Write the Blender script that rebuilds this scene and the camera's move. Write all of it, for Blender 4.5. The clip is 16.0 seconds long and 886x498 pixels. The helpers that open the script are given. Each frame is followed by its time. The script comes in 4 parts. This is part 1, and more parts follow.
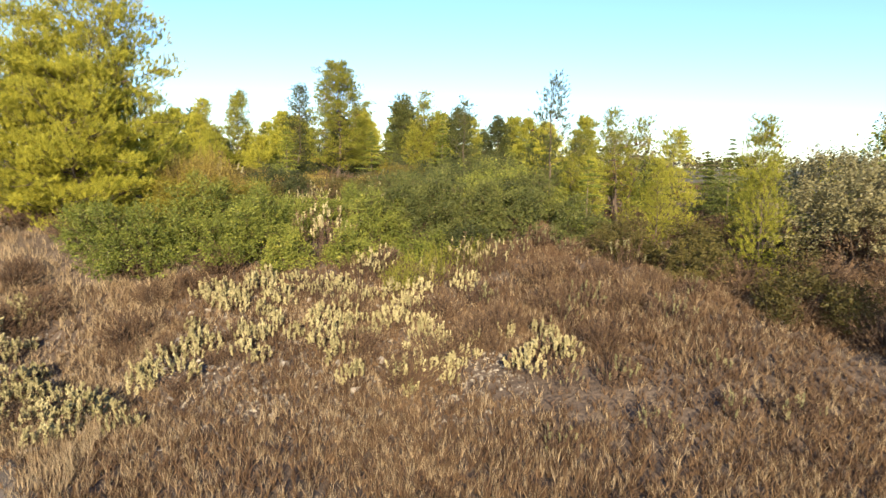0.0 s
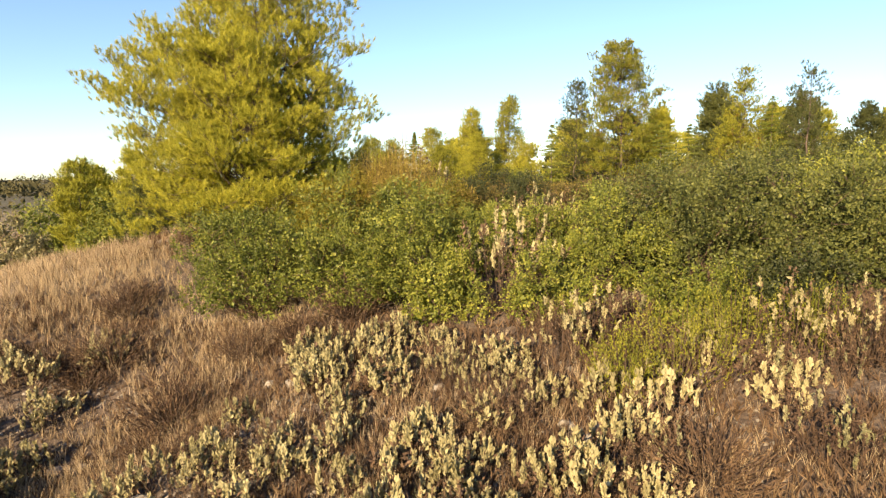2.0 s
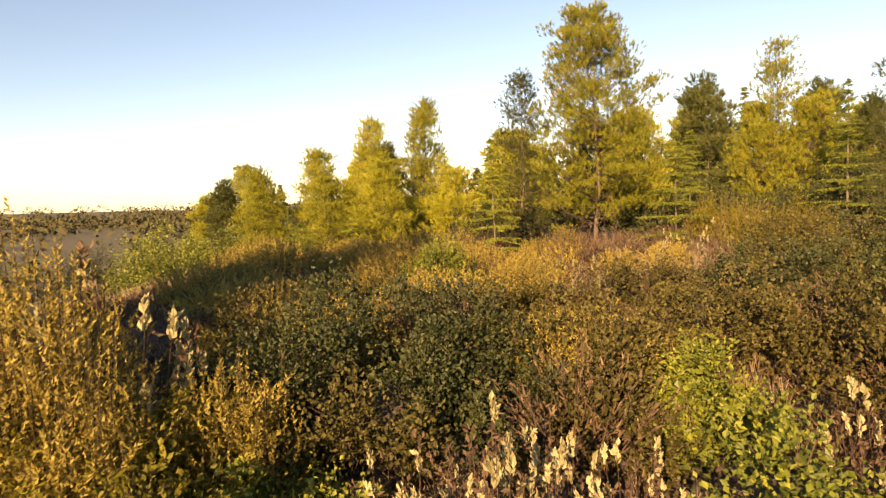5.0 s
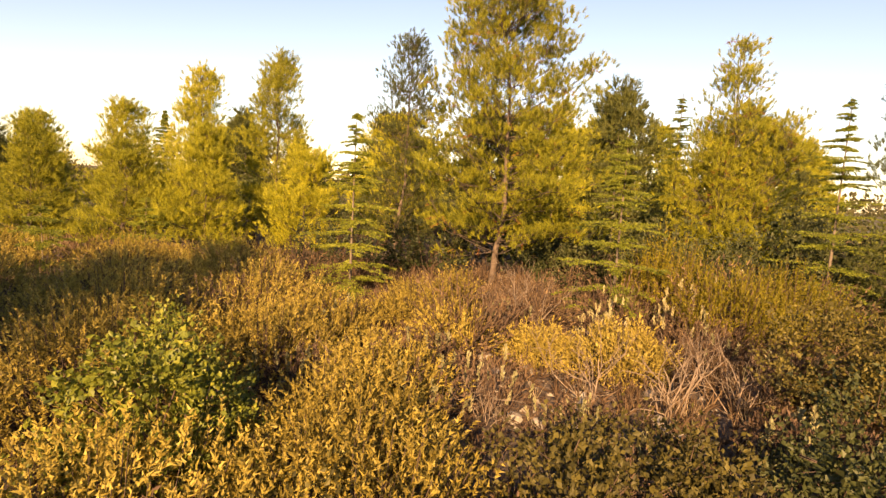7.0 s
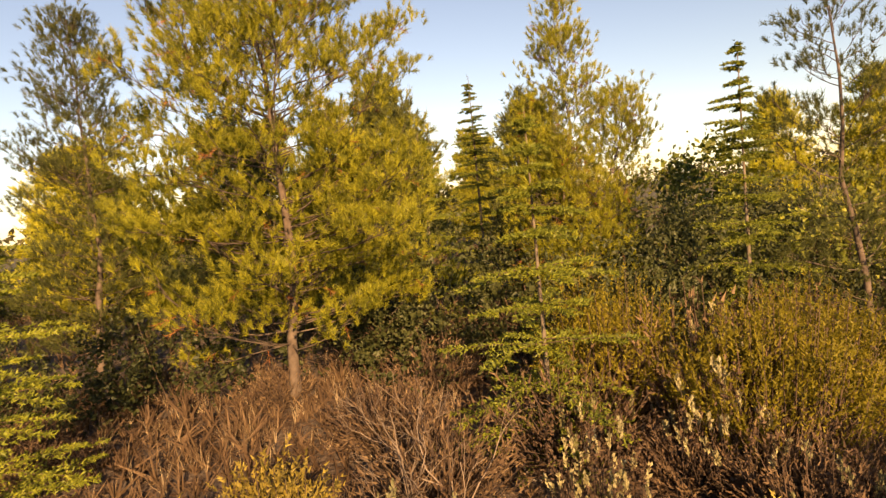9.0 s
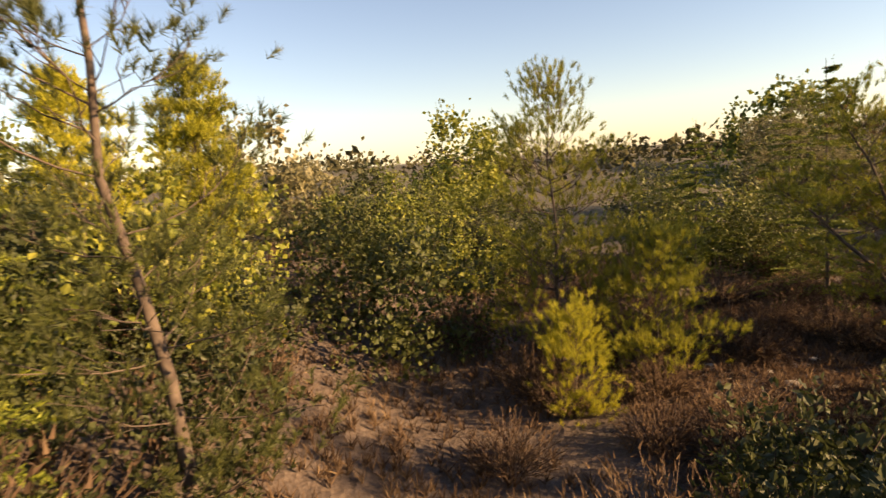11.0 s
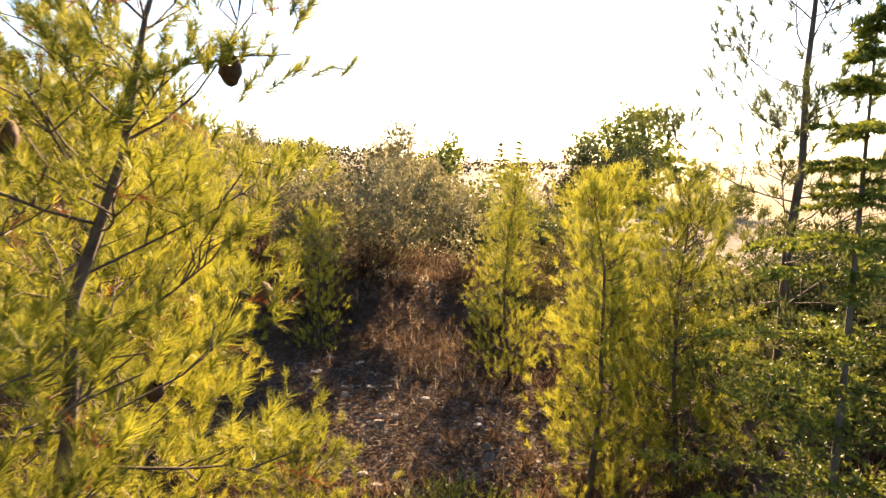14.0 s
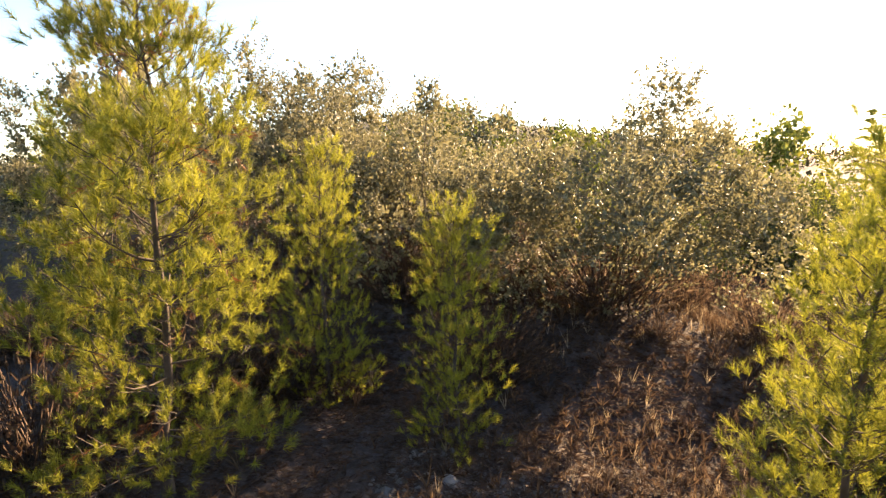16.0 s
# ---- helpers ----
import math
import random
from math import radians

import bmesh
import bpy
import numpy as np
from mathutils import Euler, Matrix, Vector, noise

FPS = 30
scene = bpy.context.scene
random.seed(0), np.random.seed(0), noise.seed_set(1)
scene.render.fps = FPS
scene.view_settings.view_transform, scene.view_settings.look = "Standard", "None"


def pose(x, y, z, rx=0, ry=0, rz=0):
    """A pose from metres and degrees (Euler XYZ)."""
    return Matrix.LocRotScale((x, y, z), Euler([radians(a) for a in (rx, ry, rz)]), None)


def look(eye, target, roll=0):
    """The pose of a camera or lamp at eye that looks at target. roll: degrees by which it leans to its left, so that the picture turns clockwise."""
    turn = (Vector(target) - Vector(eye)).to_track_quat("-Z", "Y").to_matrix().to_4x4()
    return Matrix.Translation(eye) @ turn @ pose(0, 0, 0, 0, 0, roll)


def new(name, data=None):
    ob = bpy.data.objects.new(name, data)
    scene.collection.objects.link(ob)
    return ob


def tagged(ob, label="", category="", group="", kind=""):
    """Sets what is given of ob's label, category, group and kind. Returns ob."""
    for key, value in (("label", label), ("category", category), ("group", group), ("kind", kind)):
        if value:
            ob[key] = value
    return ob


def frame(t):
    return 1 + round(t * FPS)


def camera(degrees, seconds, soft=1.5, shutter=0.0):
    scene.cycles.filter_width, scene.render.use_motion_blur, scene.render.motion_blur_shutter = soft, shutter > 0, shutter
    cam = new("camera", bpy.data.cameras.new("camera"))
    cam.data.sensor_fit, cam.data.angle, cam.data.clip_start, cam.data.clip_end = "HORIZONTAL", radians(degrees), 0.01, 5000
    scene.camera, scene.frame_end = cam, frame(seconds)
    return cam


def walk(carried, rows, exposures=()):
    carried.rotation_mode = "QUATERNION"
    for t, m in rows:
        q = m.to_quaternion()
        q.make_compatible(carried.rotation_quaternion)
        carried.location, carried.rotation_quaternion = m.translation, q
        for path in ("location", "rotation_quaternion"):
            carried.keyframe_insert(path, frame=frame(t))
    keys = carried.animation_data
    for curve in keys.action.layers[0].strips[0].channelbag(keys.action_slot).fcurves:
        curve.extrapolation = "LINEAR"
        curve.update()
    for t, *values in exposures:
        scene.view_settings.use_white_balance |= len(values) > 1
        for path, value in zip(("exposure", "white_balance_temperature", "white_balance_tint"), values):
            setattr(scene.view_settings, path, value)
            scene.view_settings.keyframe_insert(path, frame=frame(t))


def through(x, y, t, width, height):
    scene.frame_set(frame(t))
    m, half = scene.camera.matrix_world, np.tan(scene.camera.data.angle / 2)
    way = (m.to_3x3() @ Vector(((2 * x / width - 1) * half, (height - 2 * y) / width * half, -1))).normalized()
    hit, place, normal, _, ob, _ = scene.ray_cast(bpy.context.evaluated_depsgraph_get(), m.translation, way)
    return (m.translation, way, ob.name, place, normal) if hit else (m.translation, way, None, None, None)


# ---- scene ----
cam = camera(74.0, 16.0, soft=1.35, shutter=0.06)
# seconds, place of the eye, heading to the left of +y, pitch up, roll
PATH = [
    (0, (-0.345, -0.336, 2.618), -16.04, -8.31, 1.54),
    (0.5, (0.374, 0.497, 2.602), 4.34, -12.9, 2.64),
    (1, (0.971, 1.66, 2.494), 15.39, -13.47, 3.57),
    (1.5, (1.224, 2.904, 2.253), 14.81, -7.31, 1.46),
    (2, (1.336, 4.34, 2.088), 14.33, -6.1, -0.49),
    (2.5, (1.395, 5.612, 2.182), 14.56, -6.49, -0.56),
    (3, (1.393, 6.964, 2.464), 15.06, -5.9, -0.9),
    (3.5, (1.357, 8.225, 2.655), 15.02, -4.84, -1.12),
    (4, (1.23, 9.314, 2.818), 14.47, -5.61, 3.92),
    (4.5, (0.968, 10.327, 2.849), 14.9, -5.22, 0.3),
    (5, (0.575, 11.415, 2.867), 7.6, -5.03, -3.36),
    (5.2, (0.443, 11.807, 2.864), 3.12, -5.45, -5.06),
    (7.3, (0.793, 15.557, 3.075), -3.89, -6.24, 4.34),
    (7.5, (0.815, 15.883, 3.078), -3.5, -6.45, 4.86),
    (8, (0.796, 16.801, 3.096), -5.64, -5.11, 0.59),
    (8.5, (0.811, 17.635, 3.152), -13.63, -5, -1.26),
    (9, (0.864, 18.447, 3.229), -29.04, -4.43, -6.05),
    (9.5, (1.001, 19.028, 3.3), -39.26, -5.31, -5.16),
    (9.7, (1.105, 19.238, 3.305), -39.08, -5.47, -3.56),
    (10.2, (1.75, 19.6, 3.34), -47, -6, -5),
    (10.75, (3.2, 19.7, 3.2), -70, -7.5, -6),
    (11.3, (5.4, 19.75, 2.8), -108, -9.5, -2),
    (11.8, (7.43, 19.716, 2.494), -140.26, -10.61, 1.85),
    (12, (7.724, 19.417, 2.465), -146.53, -10.08, 2.54),
    (12.5, (8.37, 18.712, 2.462), -165.01, -9.83, -1.81),
    (13, (8.763, 17.976, 2.438), -175.15, -9.02, -6.23),
    (13.5, (8.662, 17.238, 2.606), -179.22, -7.61, -7.13),
    (14, (8.131, 16.125, 2.909), -181.38, -8.34, -0.6),
    (14.5, (7.684, 15.19, 3.073), -179.08, -9.45, 4.53),
    (15, (7.474, 14.333, 2.981), -169.94, -9.56, 6.8),
    (15.5, (7.495, 13.556, 2.743), -157.7, -8.38, 5.74),
    (16, (7.69, 12.766, 2.71), -151.18, -8.7, -0.85),
]
EXPOSURES = ((0, 1.9, 5600, 6), (0.5, 1.95, 5700, 6), (1.5, 1.95, 6300, 9), (2.5, 1.9, 6500, 11), (3.5, 2.0, 7600, 19), (5.2, 1.9, 8400, 21), (7.5, 1.95, 9000, 26), (9.7, 1.6, 9000, 24), (11.8, 2.2, 7400, 22), (12.5, 2.6, 7400, 23), (13.5, 2.8, 7200, 21), (14.0, 2.7, 7000, 18), (15, 2.6, 6900, 18), (16, 2.75, 6700, 18))


def flown(eye, yaw, pitch, roll):
    a, e = radians(yaw), radians(pitch)
    return look(eye, Vector(eye) + 2 * Vector((-math.sin(a) * math.cos(e), math.cos(a) * math.cos(e), math.sin(e))), roll)


walk(cam, [(t, flown(eye, yaw, pitch, roll)) for t, eye, yaw, pitch, roll in PATH], EXPOSURES)

# ---------------------------------------------------------------- light
SUN_YAW, SUN_UP = 166.0, 21.0


def set_light():
    world = bpy.data.worlds.new("sky")
    scene.world = world
    world.use_nodes = True
    nt = world.node_tree
    sky = nt.nodes.new("ShaderNodeTexSky")
    sky.sky_type = "NISHITA"
    sky.sun_disc = False
    sky.sun_elevation = radians(SUN_UP)
    sky.sun_rotation = radians(-SUN_YAW)
    sky.air_density, sky.dust_density, sky.ozone_density = 1.0, 0.25, 2.0
    back = nt.nodes["Background"]
    back.inputs["Strength"].default_value = 0.06
    nt.links.new(sky.outputs["Color"], back.inputs["Color"])
    lamp = bpy.data.lights.new("sun", "SUN")
    lamp.energy, lamp.angle, lamp.color = 5.0, radians(0.6), (1.0, 0.72, 0.40)
    a, e = radians(SUN_YAW), radians(SUN_UP)
    way = Vector((-math.sin(a) * math.cos(e), math.cos(a) * math.cos(e), math.sin(e)))
    new("sun", lamp).matrix_world = look(way * 200, (0, 0, 0))


set_light()


# ---------------------------------------------------------------- materials
def nodes_of(name):
    m = bpy.data.materials.new(name)
    m.use_nodes = True
    return m, m.node_tree, m.node_tree.nodes["Principled BSDF"]


def ramp_of(nt, stops):
    r = nt.nodes.new("ShaderNodeValToRGB")
    el = r.color_ramp.elements
    while len(el) < len(stops):
        el.new(0.5)
    for e, (at, c) in zip(el, stops):
        e.position, e.color = at, (*c, 1)
    return r


def noise_of(nt, scale, detail=3.0, source="Object", rough=0.6):
    tc = nt.nodes.new("ShaderNodeTexCoord")
    n = nt.nodes.new("ShaderNodeTexNoise")
    n.inputs["Scale"].default_value, n.inputs["Detail"].default_value = scale, detail
    n.inputs["Roughness"].default_value = rough
    nt.links.new(tc.outputs[source], n.inputs["Vector"])
    return n


def leaf_material(name, dark, mid, light, through=0.35, rough=0.55, clump=5.0, spot=None, gloss=0.3):
    """Foliage: colour varies leaf by leaf, clump by clump and plant by plant; part of the light passes through."""
    m, nt, bsdf = nodes_of(name)
    geo = nt.nodes.new("ShaderNodeNewGeometry")
    info = nt.nodes.new("ShaderNodeObjectInfo")
    n = noise_of(nt, clump, 2.0)
    mix = nt.nodes.new("ShaderNodeMath")
    mix.operation = "MULTIPLY_ADD"
    mix.inputs[1].default_value = 0.38
    nt.links.new(geo.outputs["Random Per Island"], mix.inputs[0])
    add = nt.nodes.new("ShaderNodeMath")
    add.operation = "MULTIPLY_ADD"
    add.inputs[1].default_value = 0.75
    nt.links.new(n.outputs["Fac"], add.inputs[0])
    objs = nt.nodes.new("ShaderNodeMath")
    objs.operation = "MULTIPLY_ADD"
    objs.inputs[1].default_value, objs.inputs[2].default_value = 0.22, -0.18
    nt.links.new(info.outputs["Random"], objs.inputs[0])
    nt.links.new(objs.outputs[0], add.inputs[2])
    nt.links.new(add.outputs[0], mix.inputs[2])
    stops = [(0.2, dark), (0.5, mid), (0.82, light)]
    if spot:
        stops += [(0.97, light), (0.985, spot)]
    r = ramp_of(nt, stops)
    nt.links.new(mix.outputs[0], r.inputs["Fac"])
    nt.links.new(r.outputs["Color"], bsdf.inputs["Base Color"])
    bsdf.inputs["Roughness"].default_value = rough
    bsdf.inputs["Specular IOR Level"].default_value = gloss
    tr = nt.nodes.new("ShaderNodeBsdfTranslucent")
    nt.links.new(r.outputs["Color"], tr.inputs["Color"])
    ms = nt.nodes.new("ShaderNodeMixShader")
    ms.inputs[0].default_value = through
    nt.links.new(bsdf.outputs[0], ms.inputs[1])
    nt.links.new(tr.outputs[0], ms.inputs[2])
    nt.links.new(ms.outputs[0], nt.nodes["Material Output"].inputs["Surface"])
    return m


def bark_material(name, dark, light, scale=14.0):
    m, nt, bsdf = nodes_of(name)
    n = noise_of(nt, scale, 5.0)
    r = ramp_of(nt, [(0.3, dark), (0.7, light)])
    nt.links.new(n.outputs["Fac"], r.inputs["Fac"])
    nt.links.new(r.outputs["Color"], bsdf.inputs["Base Color"])
    bsdf.inputs["Roughness"].default_value = 0.9
    b = nt.nodes.new("ShaderNodeBump")
    b.inputs["Strength"].default_value, b.inputs["Distance"].default_value = 0.4, 0.006
    nt.links.new(n.outputs["Fac"], b.inputs["Height"])
    nt.links.new(b.outputs[0], bsdf.inputs["Normal"])
    return m


def ground_material():
    """Dry stony soil: pale dust, red-brown litter, straw and small stones."""
    m, nt, bsdf = nodes_of("dry_soil")
    big = noise_of(nt, 0.35, 4.0)
    mid = noise_of(nt, 2.6, 5.0)
    fine = noise_of(nt, 38.0, 4.0, rough=0.75)
    a = ramp_of(nt, [(0.32, (0.042, 0.028, 0.022)), (0.5, (0.078, 0.055, 0.042)), (0.68, (0.128, 0.098, 0.076))])
    b = ramp_of(nt, [(0.35, (0.042, 0.03, 0.024)), (0.52, (0.078, 0.058, 0.046)), (0.7, (0.15, 0.128, 0.106))])
    nt.links.new(mid.outputs["Fac"], a.inputs["Fac"])
    nt.links.new(fine.outputs["Fac"], b.inputs["Fac"])
    mx = nt.nodes.new("ShaderNodeMix")
    mx.data_type = "RGBA"
    nt.links.new(big.outputs["Fac"], mx.inputs["Factor"])
    nt.links.new(a.outputs["Color"], mx.inputs["A"])
    nt.links.new(b.outputs["Color"], mx.inputs["B"])
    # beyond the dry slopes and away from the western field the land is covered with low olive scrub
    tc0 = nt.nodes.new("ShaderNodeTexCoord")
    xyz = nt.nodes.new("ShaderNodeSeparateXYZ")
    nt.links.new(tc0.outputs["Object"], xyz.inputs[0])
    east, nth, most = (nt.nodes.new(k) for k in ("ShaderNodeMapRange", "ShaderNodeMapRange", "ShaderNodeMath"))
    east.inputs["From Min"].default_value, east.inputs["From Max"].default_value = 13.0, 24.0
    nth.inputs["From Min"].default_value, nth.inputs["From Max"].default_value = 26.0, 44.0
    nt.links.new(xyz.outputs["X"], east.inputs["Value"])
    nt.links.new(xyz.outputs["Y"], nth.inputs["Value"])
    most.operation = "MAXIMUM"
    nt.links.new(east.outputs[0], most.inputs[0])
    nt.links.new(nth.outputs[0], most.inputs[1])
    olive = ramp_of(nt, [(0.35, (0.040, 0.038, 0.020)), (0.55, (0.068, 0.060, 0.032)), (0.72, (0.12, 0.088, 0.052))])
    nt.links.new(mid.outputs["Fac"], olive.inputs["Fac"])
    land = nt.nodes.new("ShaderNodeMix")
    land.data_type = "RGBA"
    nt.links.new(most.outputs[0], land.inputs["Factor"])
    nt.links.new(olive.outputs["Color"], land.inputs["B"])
    # a mown straw field lies to the west
    west, field = nt.nodes.new("ShaderNodeMapRange"), nt.nodes.new("ShaderNodeMix")
    west.inputs["From Min"].default_value, west.inputs["From Max"].default_value = -4.5, -8.0
    nt.links.new(xyz.outputs["X"], west.inputs["Value"])
    straw = ramp_of(nt, [(0.3, (0.16, 0.115, 0.07)), (0.5, (0.27, 0.20, 0.12)), (0.7, (0.36, 0.28, 0.18))])
    nt.links.new(mid.outputs["Fac"], straw.inputs["Fac"])
    some = nt.nodes.new("ShaderNodeMath")
    some.operation, some.inputs[1].default_value = "MULTIPLY", 0.75
    nt.links.new(west.outputs[0], some.inputs[0])
    field.data_type = "RGBA"
    nt.links.new(some.outputs[0], field.inputs["Factor"])
    nt.links.new(mx.outputs["Result"], field.inputs["A"])
    nt.links.new(straw.outputs["Color"], field.inputs["B"])
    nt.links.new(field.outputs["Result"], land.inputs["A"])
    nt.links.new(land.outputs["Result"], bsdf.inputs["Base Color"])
    bsdf.inputs["Roughness"].default_value = 0.95
    v = nt.nodes.new("ShaderNodeTexVoronoi")
    v.inputs["Scale"].default_value = 16.0
    tc = nt.nodes.new("ShaderNodeTexCoord")
    nt.links.new(tc.outputs["Object"], v.inputs["Vector"])
    b1 = nt.nodes.new("ShaderNodeBump")
    b1.inputs["Strength"].default_value, b1.inputs["Distance"].default_value = 0.7, 0.03
    nt.links.new(v.outputs["Distance"], b1.inputs["Height"])
    b2 = nt.nodes.new("ShaderNodeBump")
    b2.inputs["Strength"].default_value, b2.inputs["Distance"].default_value = 0.8, 0.02
    nt.links.new(fine.outputs["Fac"], b2.inputs["Height"])
    nt.links.new(b1.outputs[0], b2.inputs["Normal"])
    nt.links.new(b2.outputs[0], bsdf.inputs["Normal"])
    return m


def stone_material():
    m, nt, bsdf = nodes_of("limestone")
    n = noise_of(nt, 9.0, 6.0)
    info = nt.nodes.new("ShaderNodeObjectInfo")
    geo = nt.nodes.new("ShaderNodeNewGeometry")
    s = nt.nodes.new("ShaderNodeMath")
    s.operation = "MULTIPLY_ADD"
    s.inputs[1].default_value = 0.3
    nt.links.new(geo.outputs["Random Per Island"], s.inputs[0])
    s2 = nt.nodes.new("ShaderNodeMath")
    s2.operation = "MULTIPLY_ADD"
    s2.inputs[1].default_value = 0.2
    nt.links.new(info.outputs["Random"], s2.inputs[0])
    nt.links.new(n.outputs["Fac"], s2.inputs[2])
    nt.links.new(s2.outputs[0], s.inputs[2])
    r = ramp_of(nt, [(0.35, (0.075, 0.064, 0.054)), (0.62, (0.145, 0.128, 0.11)), (0.95, (0.24, 0.22, 0.195))])
    nt.links.new(s.outputs[0], r.inputs["Fac"])
    nt.links.new(r.outputs["Color"], bsdf.inputs["Base Color"])
    bsdf.inputs["Roughness"].default_value = 0.9
    b = nt.nodes.new("ShaderNodeBump")
    b.inputs["Strength"].default_value, b.inputs["Distance"].default_value = 0.6, 0.01
    nt.links.new(n.outputs["Fac"], b.inputs["Height"])
    nt.links.new(b.outputs[0], bsdf.inputs["Normal"])
    return m


M_PINE = leaf_material("pine_needles", (0.085, 0.10, 0.016), (0.29, 0.295, 0.034), (0.52, 0.49, 0.055), 0.45)
# greener needles; on one low pine the tone stands in for half shade
M_PINE_GREEN = leaf_material("green_and_shaded_pine_needles", (0.065, 0.08, 0.014), (0.19, 0.20, 0.026), (0.33, 0.325, 0.04), 0.48)
# darker needle copy; on some pines it puts backlight and shade into colour
M_PINE_DARK = leaf_material("dark_and_backlit_pine_needles", (0.04, 0.05, 0.02), (0.085, 0.10, 0.03), (0.16, 0.17, 0.045), 0.5)
M_PINE_DRY = leaf_material("dead_needles", (0.132, 0.040, 0.013), (0.224, 0.079, 0.026), (0.277, 0.132, 0.046), 0.3)
M_CEDAR = leaf_material("cedar_needles", (0.05, 0.07, 0.016), (0.135, 0.165, 0.024), (0.26, 0.28, 0.038), 0.35)
M_LENTISK = leaf_material("evergreen_leaves", (0.045, 0.062, 0.012), (0.125, 0.148, 0.024), (0.29, 0.29, 0.05), 0.32, 0.5, 4.0)
M_OAK = leaf_material("oak_leaves", (0.065, 0.064, 0.03), (0.17, 0.158, 0.078), (0.30, 0.275, 0.145), 0.42, 0.5, gloss=0.45)
M_GREY = leaf_material("grey_green_leaves", (0.026, 0.034, 0.010), (0.068, 0.082, 0.021), (0.16, 0.168, 0.045), 0.3, 0.55, 4.0)
# dark leaves; on shrubs beside the large pine the tone carries shade too
M_SHADY = leaf_material("dark_and_shaded_evergreen_leaves", (0.018, 0.026, 0.009), (0.042, 0.052, 0.018), (0.08, 0.088, 0.032), 0.3, 0.55, 4.0)
# golden leaves; on the evergreen shrubs the tone also carries warm sunlight
M_GOLD = leaf_material("golden_and_sunlit_leaves", (0.10, 0.09, 0.013), (0.19, 0.168, 0.02), (0.29, 0.245, 0.032), 0.55, 0.6, 5.0)
M_OLIVE = leaf_material("olive_heath_leaves", (0.032, 0.03, 0.010), (0.075, 0.066, 0.018), (0.16, 0.136, 0.036), 0.35, 0.6)
M_CISTUS = leaf_material("rockrose_leaves", (0.19, 0.175, 0.09), (0.35, 0.32, 0.18), (0.52, 0.475, 0.29), 0.4, 0.85, gloss=0.15)
M_CISTUS_GREY = leaf_material("grey_rockrose_leaves", (0.11, 0.11, 0.055), (0.20, 0.195, 0.105), (0.32, 0.30, 0.18), 0.35, 0.85, gloss=0.15)
M_CISTUS_DRY = leaf_material("withered_rockrose_leaves", (0.045, 0.028, 0.019), (0.095, 0.06, 0.04), (0.18, 0.125, 0.085), 0.3, 0.8)
M_HEATH = leaf_material("heath_leaves", (0.10, 0.082, 0.022), (0.28, 0.22, 0.05), (0.46, 0.375, 0.10), 0.45, 0.6)
M_SCRUB = leaf_material("brown_scrub", (0.058, 0.038, 0.026), (0.135, 0.09, 0.058), (0.26, 0.185, 0.11), 0.35, 0.9, 2.0, gloss=0.1)
M_STRAW = leaf_material("straw", (0.22, 0.165, 0.105), (0.37, 0.295, 0.195), (0.52, 0.435, 0.295), 0.4, 0.8, 1.2, gloss=0.15)
M_FAR = leaf_material("distant_scrub", (0.04, 0.04, 0.022), (0.07, 0.066, 0.034), (0.10, 0.09, 0.048), 0.1, 1.0, 0.12, gloss=0.05)
M_BARK = bark_material("pine_bark", (0.038, 0.026, 0.020), (0.115, 0.088, 0.068))
M_BARK_CEDAR = bark_material("cedar_bark", (0.07, 0.054, 0.04), (0.15, 0.125, 0.095))
M_TWIG = bark_material("brown_twigs", (0.034, 0.021, 0.014), (0.09, 0.058, 0.040), 30.0)
M_DEAD = bark_material("weathered_dead_wood", (0.099, 0.073, 0.056), (0.224, 0.178, 0.139), 30.0)
M_CONE = bark_material("pine_cone", (0.040, 0.020, 0.012), (0.106, 0.056, 0.033), 60.0)
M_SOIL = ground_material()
M_STONE = stone_material()
M_DUST = bark_material("pale_dust", (0.075, 0.062, 0.052), (0.15, 0.127, 0.108), 5.0)


# ---------------------------------------------------------------- ground
def ease(v):
    u = np.clip(v, 0, 1)
    return u * u * (3 - 2 * u)


def ground_z(x, y):
    x, y = np.asarray(x, float), np.asarray(y, float)
    north = y + 3.5 * ease((x - 2) / 5) + 8 * ease((x - 6) / 8)
    z = -0.15 + 1.75 * ease((north - 4) / 13) * ease((x + 14) / 10)
    z = z - 0.85 * ease((x - 4.8) / 2.6) * ease((22.5 - y) / 2.5) * ease((y - 6.3) / 2.8)
    z = z + 0.25 * np.exp(-((x - 4.7) / 1.5) ** 2) * ease((y - 2.5) / 3) * ease((10.5 - y) / 2.5)
    z = z - 0.75 * np.exp(-(((x + 3.2) / 1.9) ** 2 + ((y - 8.3) / 2.6) ** 2))
    z = z + 2.2 * np.exp(-(((x - 22) / 9) ** 2 + ((y + 8) / 9) ** 2))
    z = z + 13 * np.exp(-(((x - 95) / 75) ** 2 + ((y + 125) / 70) ** 2))
    z = z + 5 * np.exp(-(((x + 190) / 90) ** 2 + ((y - 190) / 80) ** 2))
    z = z + 1.2 * ease((np.hypot(x - 3, y - 15) - 20) / 70) * ease(y / 30)
    z = z + 0.03 * np.sin(1.7 * x + 0.6 * y) * np.sin(1.3 * y - 0.4 * x + 1) + 0.02 * np.sin(4.1 * x + 1) * np.sin(3.7 * y)
    return z


def gz(x, y):
    return float(ground_z(x, y))


